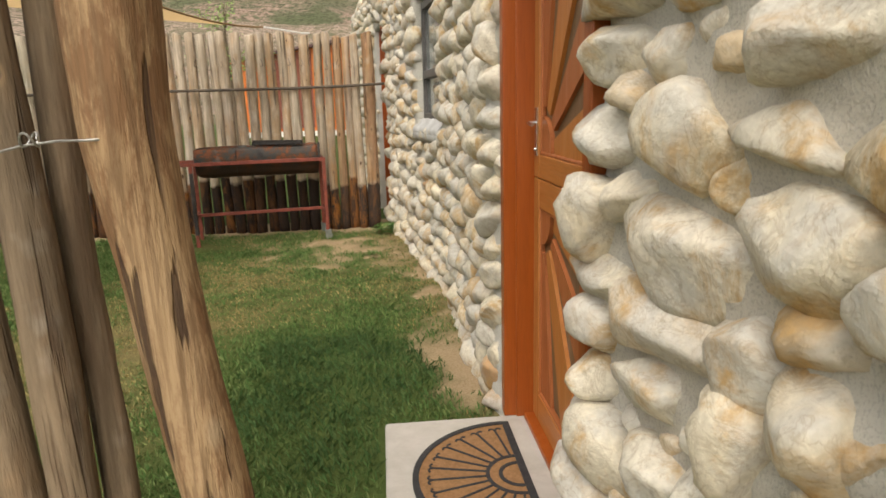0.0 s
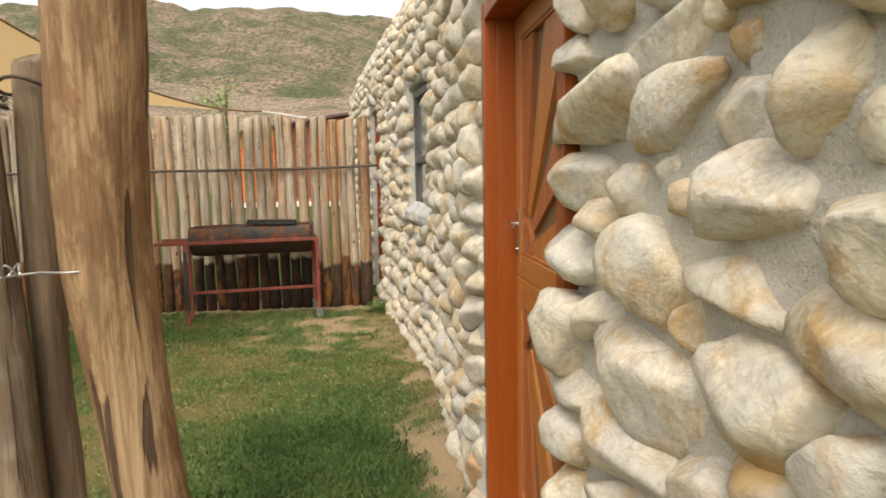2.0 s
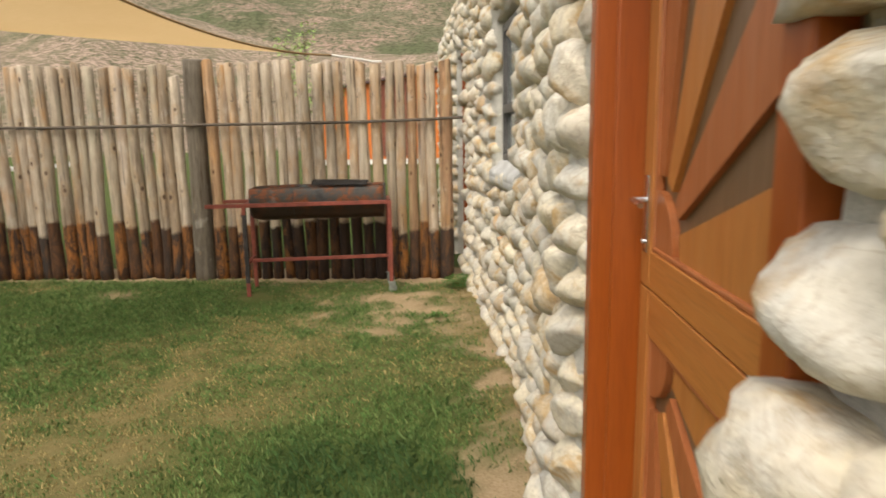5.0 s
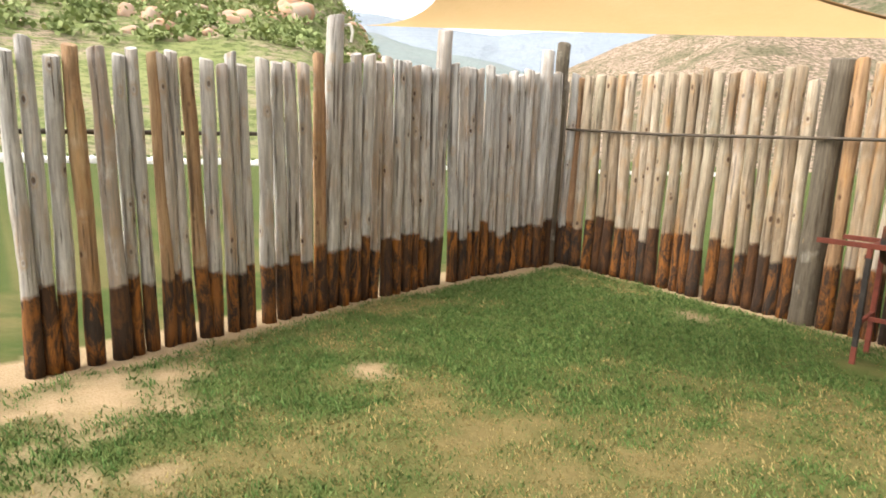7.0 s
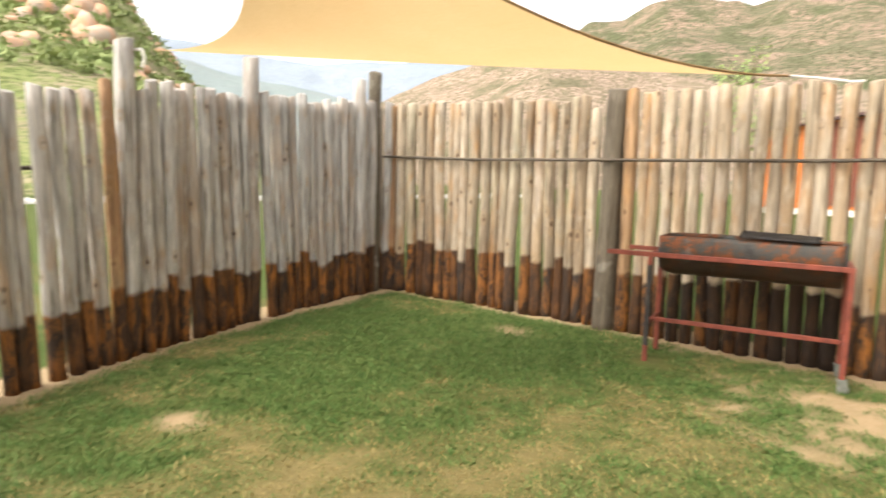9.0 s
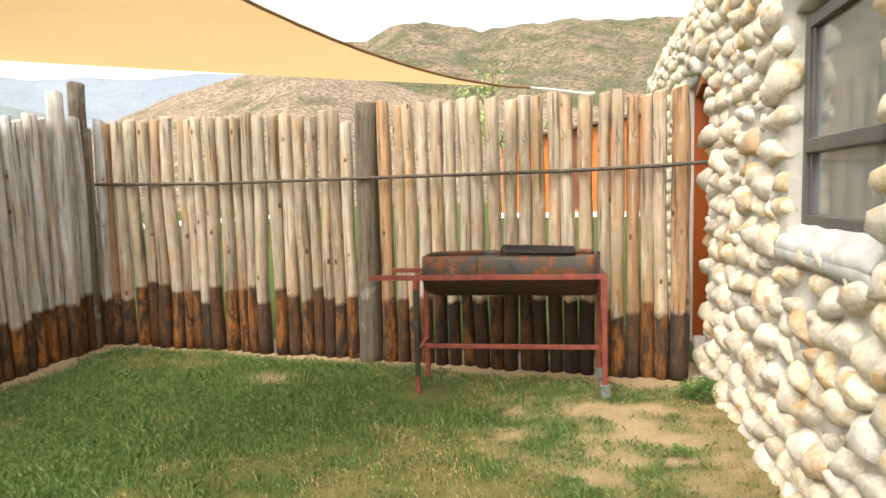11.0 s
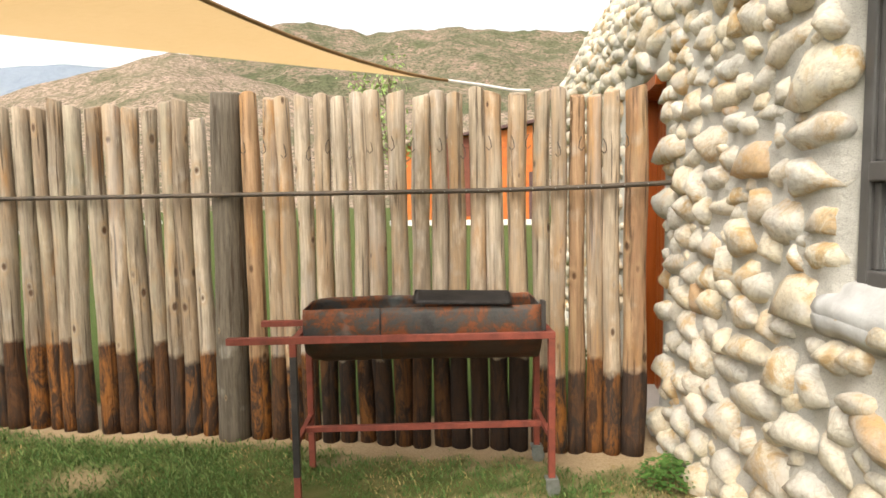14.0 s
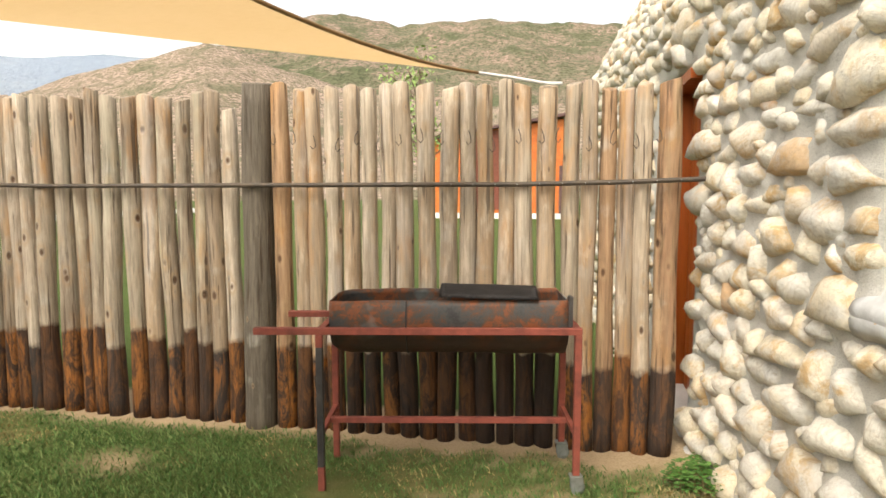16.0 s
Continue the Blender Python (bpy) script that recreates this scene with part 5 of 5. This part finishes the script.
def hill(name, az, elev, near, crest, far, mat, label, rough, cell=0.5, seed=0.0, detail=4):
    ox, oy, oz = -0.3, 2.5, 1.4
    lo, hi = az[0], az[-1]
    cols, rows = int((hi - lo) / cell) + 1, 34
    rad = [near + (crest - near) * (k / 24) ** 1.1 for k in range(25)] + [crest + (far - crest) * k / 9 for k in range(1, 10)]
    verts = []
    for r in rad:
        for i in range(cols):
            a = lo + (hi - lo) * i / (cols - 1)
            u = min(1.0, (r - near) / (crest - near))
            fall = 1.0 if r <= crest else max(0.0, 1 - (r - crest) / (far - crest)) ** 1.2
            h = math.tan(radians(float(np.interp(a, az, elev)))) * crest
            x, y = r * math.sin(radians(a)), r * math.cos(radians(a))
            n = noise.fractal(Vector((x, y, seed)) * (5.0 / crest), 0.8, 2.1, detail + 2)
            ridge = abs(noise.noise(Vector((x, y, seed + 9)) * (9.0 / crest)))
            z = h * fall * (u ** 1.15) * (1 + rough * 0.9 * (n - 0.1) * (0.25 + 0.75 * (1 - u))) - h * rough * ridge * 0.5 * u * (1.15 - u)
            z += 0.014 * h * rough * n * u * 2
            verts.append((ox + x, oy + y, oz * u + z - 0.3))
    faces = [(j * cols + i, j * cols + i + 1, (j + 1) * cols + i + 1, (j + 1) * cols + i) for j in range(len(rad) - 1) for i in range(cols - 1)]
    ob = mesh_ob(name, verts, faces, mat, smooth=True)
    tagged(ob, label, "hill", kind="structure")
    return np.array(verts).reshape(len(rad), cols, 3)


MAIN_HILL = hill_material("scrub_hill", (0.115, 0.128, 0.068), (0.185, 0.168, 0.108), (0.43, 0.30, 0.235), 0.02, 0.49)
KNOLL = hill_material("rocky_knoll", (0.155, 0.148, 0.085), (0.23, 0.19, 0.13), (0.52, 0.38, 0.30), 0.045, 0.43)
NEAR_HILL = hill_material("green_hill", (0.19, 0.25, 0.085), (0.30, 0.31, 0.14), (0.50, 0.38, 0.29), 0.06, 0.52)
# aerial haze is mixed into the base colours of these two far ridges
FAR_HILL = hill_material("distant_range_hazed", (0.27, 0.32, 0.38), (0.33, 0.38, 0.43), (0.40, 0.44, 0.48), 0.0015, 0.6, 0.12)
MID_HILL = hill_material("middle_range_hazed", (0.22, 0.27, 0.28), (0.28, 0.33, 0.32), (0.34, 0.37, 0.36), 0.003, 0.6, 0.15)

hill("backdrop_hill", [-46, -40, -34, -30, -27.8, -25, -21.6, -18.5, -15, -12, -8, -5, -3, 2, 6, 15, 30, 50], [5, 7, 9.5, 11.3, 12.9, 13.2, 14.5, 14.1, 13.7, 14.4, 14.9, 14.8, 14.4, 13.6, 13, 12, 11, 9], 130, 420, 700, MAIN_HILL, "scrubby brown-green mountain with rocky outcrops", 0.25, 0.25, 3.0)
hill("backdrop_knoll", [-52, -47, -44, -40.7, -36, -33, -31, -29, -26, -20, -10, 5, 30], [3.5, 5.5, 7, 8.4, 10.3, 11.4, 11.7, 11.1, 10, 8.5, 7.5, 7, 6], 70, 200, 300, KNOLL, "pale rocky knoll with dry scrub", 0.22, 0.25, 11.0)
hill("backdrop_range", [-85, -75, -64, -59.4, -56.5, -53, -50.7, -47, -42.6, -38, -30, -15], [10, 10.5, 10.2, 10, 9.8, 9.2, 8.9, 9.5, 9.5, 10.2, 10.3, 9], 1400, 2800, 3600, FAR_HILL, "distant mountain range with blue haze put into its colour", 0.12, 0.25, 17.0)
hill("backdrop_ridge", [-80, -66, -61, -58, -54, -50, -45, -38], [9.5, 9.2, 8.6, 7.9, 7.4, 6.6, 5.2, 3.0], 600, 1300, 1800, MID_HILL, "grey-green ridge in the valley with haze put into its colour", 0.12, 0.25, 23.0)
SLOPE = hill("backdrop_slope", [-125, -110, -95, -80, -72, -68, -66, -64.2, -62.5, -61.2, -59, -55], [13, 14, 14.5, 15, 15.5, 14.9, 13.0, 10.6, 8.6, 6.9, 4.5, 2.5], 28, 105, 150, NEAR_HILL, "green hillside strewn with boulders", 0.16, 0.4, 31.0)

BOULDER = plain_material("orange_grey_boulder", (0.52, 0.27, 0.15), (0.40, 0.34, 0.28), 0.9, 0.0, 0.5, 0.8)
BUSH = plain_material("hill_bush", (0.17, 0.225, 0.08), (0.27, 0.31, 0.12), 0.8, 0.0, 0.4, 0.3)


def scatter_hill():
    rr = random.Random(9)
    rows, cols = SLOPE.shape[:2]
    verts, faces, count = [], [], 0
    bv, bf = [], []
    for k in range(2600):
        j, i = rr.randrange(8, 25), rr.randrange(4, cols - 14)
        f = rr.random()
        p = Vector(SLOPE[j, i]).lerp(Vector(SLOPE[j + 1, i + 1]), f)
        if k < 520:
            cluster = noise.noise(p * 0.09)
            if cluster < -0.05:
                continue
            s = rr.uniform(0.25, 0.8) * (1 + 1.2 * max(cluster, 0)) * (1.5 if rr.random() < 0.1 else 1)
            me = COARSE[k % len(COARSE)]
            a = np.empty(len(me.vertices) * 3)
            me.vertices.foreach_get("co", a)
            m = Euler((rr.uniform(-0.5, 0.5), rr.uniform(-0.5, 0.5), rr.uniform(0, 6))).to_matrix() @ Matrix.Diagonal((s * 1.3, s, s * rr.uniform(0.6, 1.2)))
            verts.append(a.reshape(-1, 3) @ np.array(m).T + np.array(p))
            faces += [tuple(v + count for v in q.vertices) for q in me.polygons]
            count += len(a) // 3
        else:
            s = rr.uniform(0.4, 1.1)
            for _ in range(26):
                q = p + Vector((rr.gauss(0, 0.5) * s, rr.gauss(0, 0.5) * s, abs(rr.gauss(0.35, 0.3)) * s))
                d1, d2 = Vector([rr.gauss(0, 1) for _ in range(3)]).normalized() * 0.3 * s, Vector([rr.gauss(0, 1) for _ in range(3)]).normalized() * 0.22 * s
                n = len(bv)
                bv.extend([tuple(q - d1), tuple(q + d2), tuple(q + d1), tuple(q - d2)])
                bf.append((n, n + 1, n + 2, n + 3))
    for k in range(46):
        i = int(cols * rr.choice((0.745, 0.775, 0.80, 0.55, 0.62)) + rr.randrange(-3, 4))
        p = Vector(SLOPE[rr.randrange(13, 24), min(i, cols - 2)])
        s = rr.uniform(0.7, 1.5)
        me = COARSE[k % len(COARSE)]
        a = np.empty(len(me.vertices) * 3)
        me.vertices.foreach_get("co", a)
        m = Euler((rr.uniform(-0.5, 0.5), rr.uniform(-0.5, 0.5), rr.uniform(0, 6))).to_matrix() @ Matrix.Diagonal((s, s, s * rr.uniform(0.8, 1.6)))
        verts.append(a.reshape(-1, 3) @ np.array(m).T + np.array(p))
        faces += [tuple(v + count for v in q.vertices) for q in me.polygons]
        count += len(a) // 3
    tagged(mesh_ob("boulders", np.concatenate(verts).tolist(), faces, BOULDER, smooth=True), "weathered orange-grey boulders on the hillside", "boulders", kind="stuff")
    tagged(mesh_ob("bushes", bv, bf, BUSH), "low green bushes on the hillside", "bushes", kind="stuff")


scatter_hill()


def build_edging():
    rr = random.Random(14)
    verts, faces, count = [], [], 0
    for k in range(290):
        t = k / 289
        p = Vector((-24 + 2.5 * t, -4 + 40 * t, 0.12))
        me = COARSE[k % len(COARSE)]
        a = np.empty(len(me.vertices) * 3)
        me.vertices.foreach_get("co", a)
        verts.append(a.reshape(-1, 3) * (0.22, 0.2, rr.uniform(0.16, 0.3)) + np.array(p))
        faces += [tuple(v + count for v in q.vertices) for q in me.polygons]
        count += len(a) // 3
    tagged(mesh_ob("stone_edging", np.concatenate(verts).tolist(), faces, WHITE_PAINT, smooth=True), "row of whitewashed stones edging the field", "stone edging", kind="stuff")


build_edging()
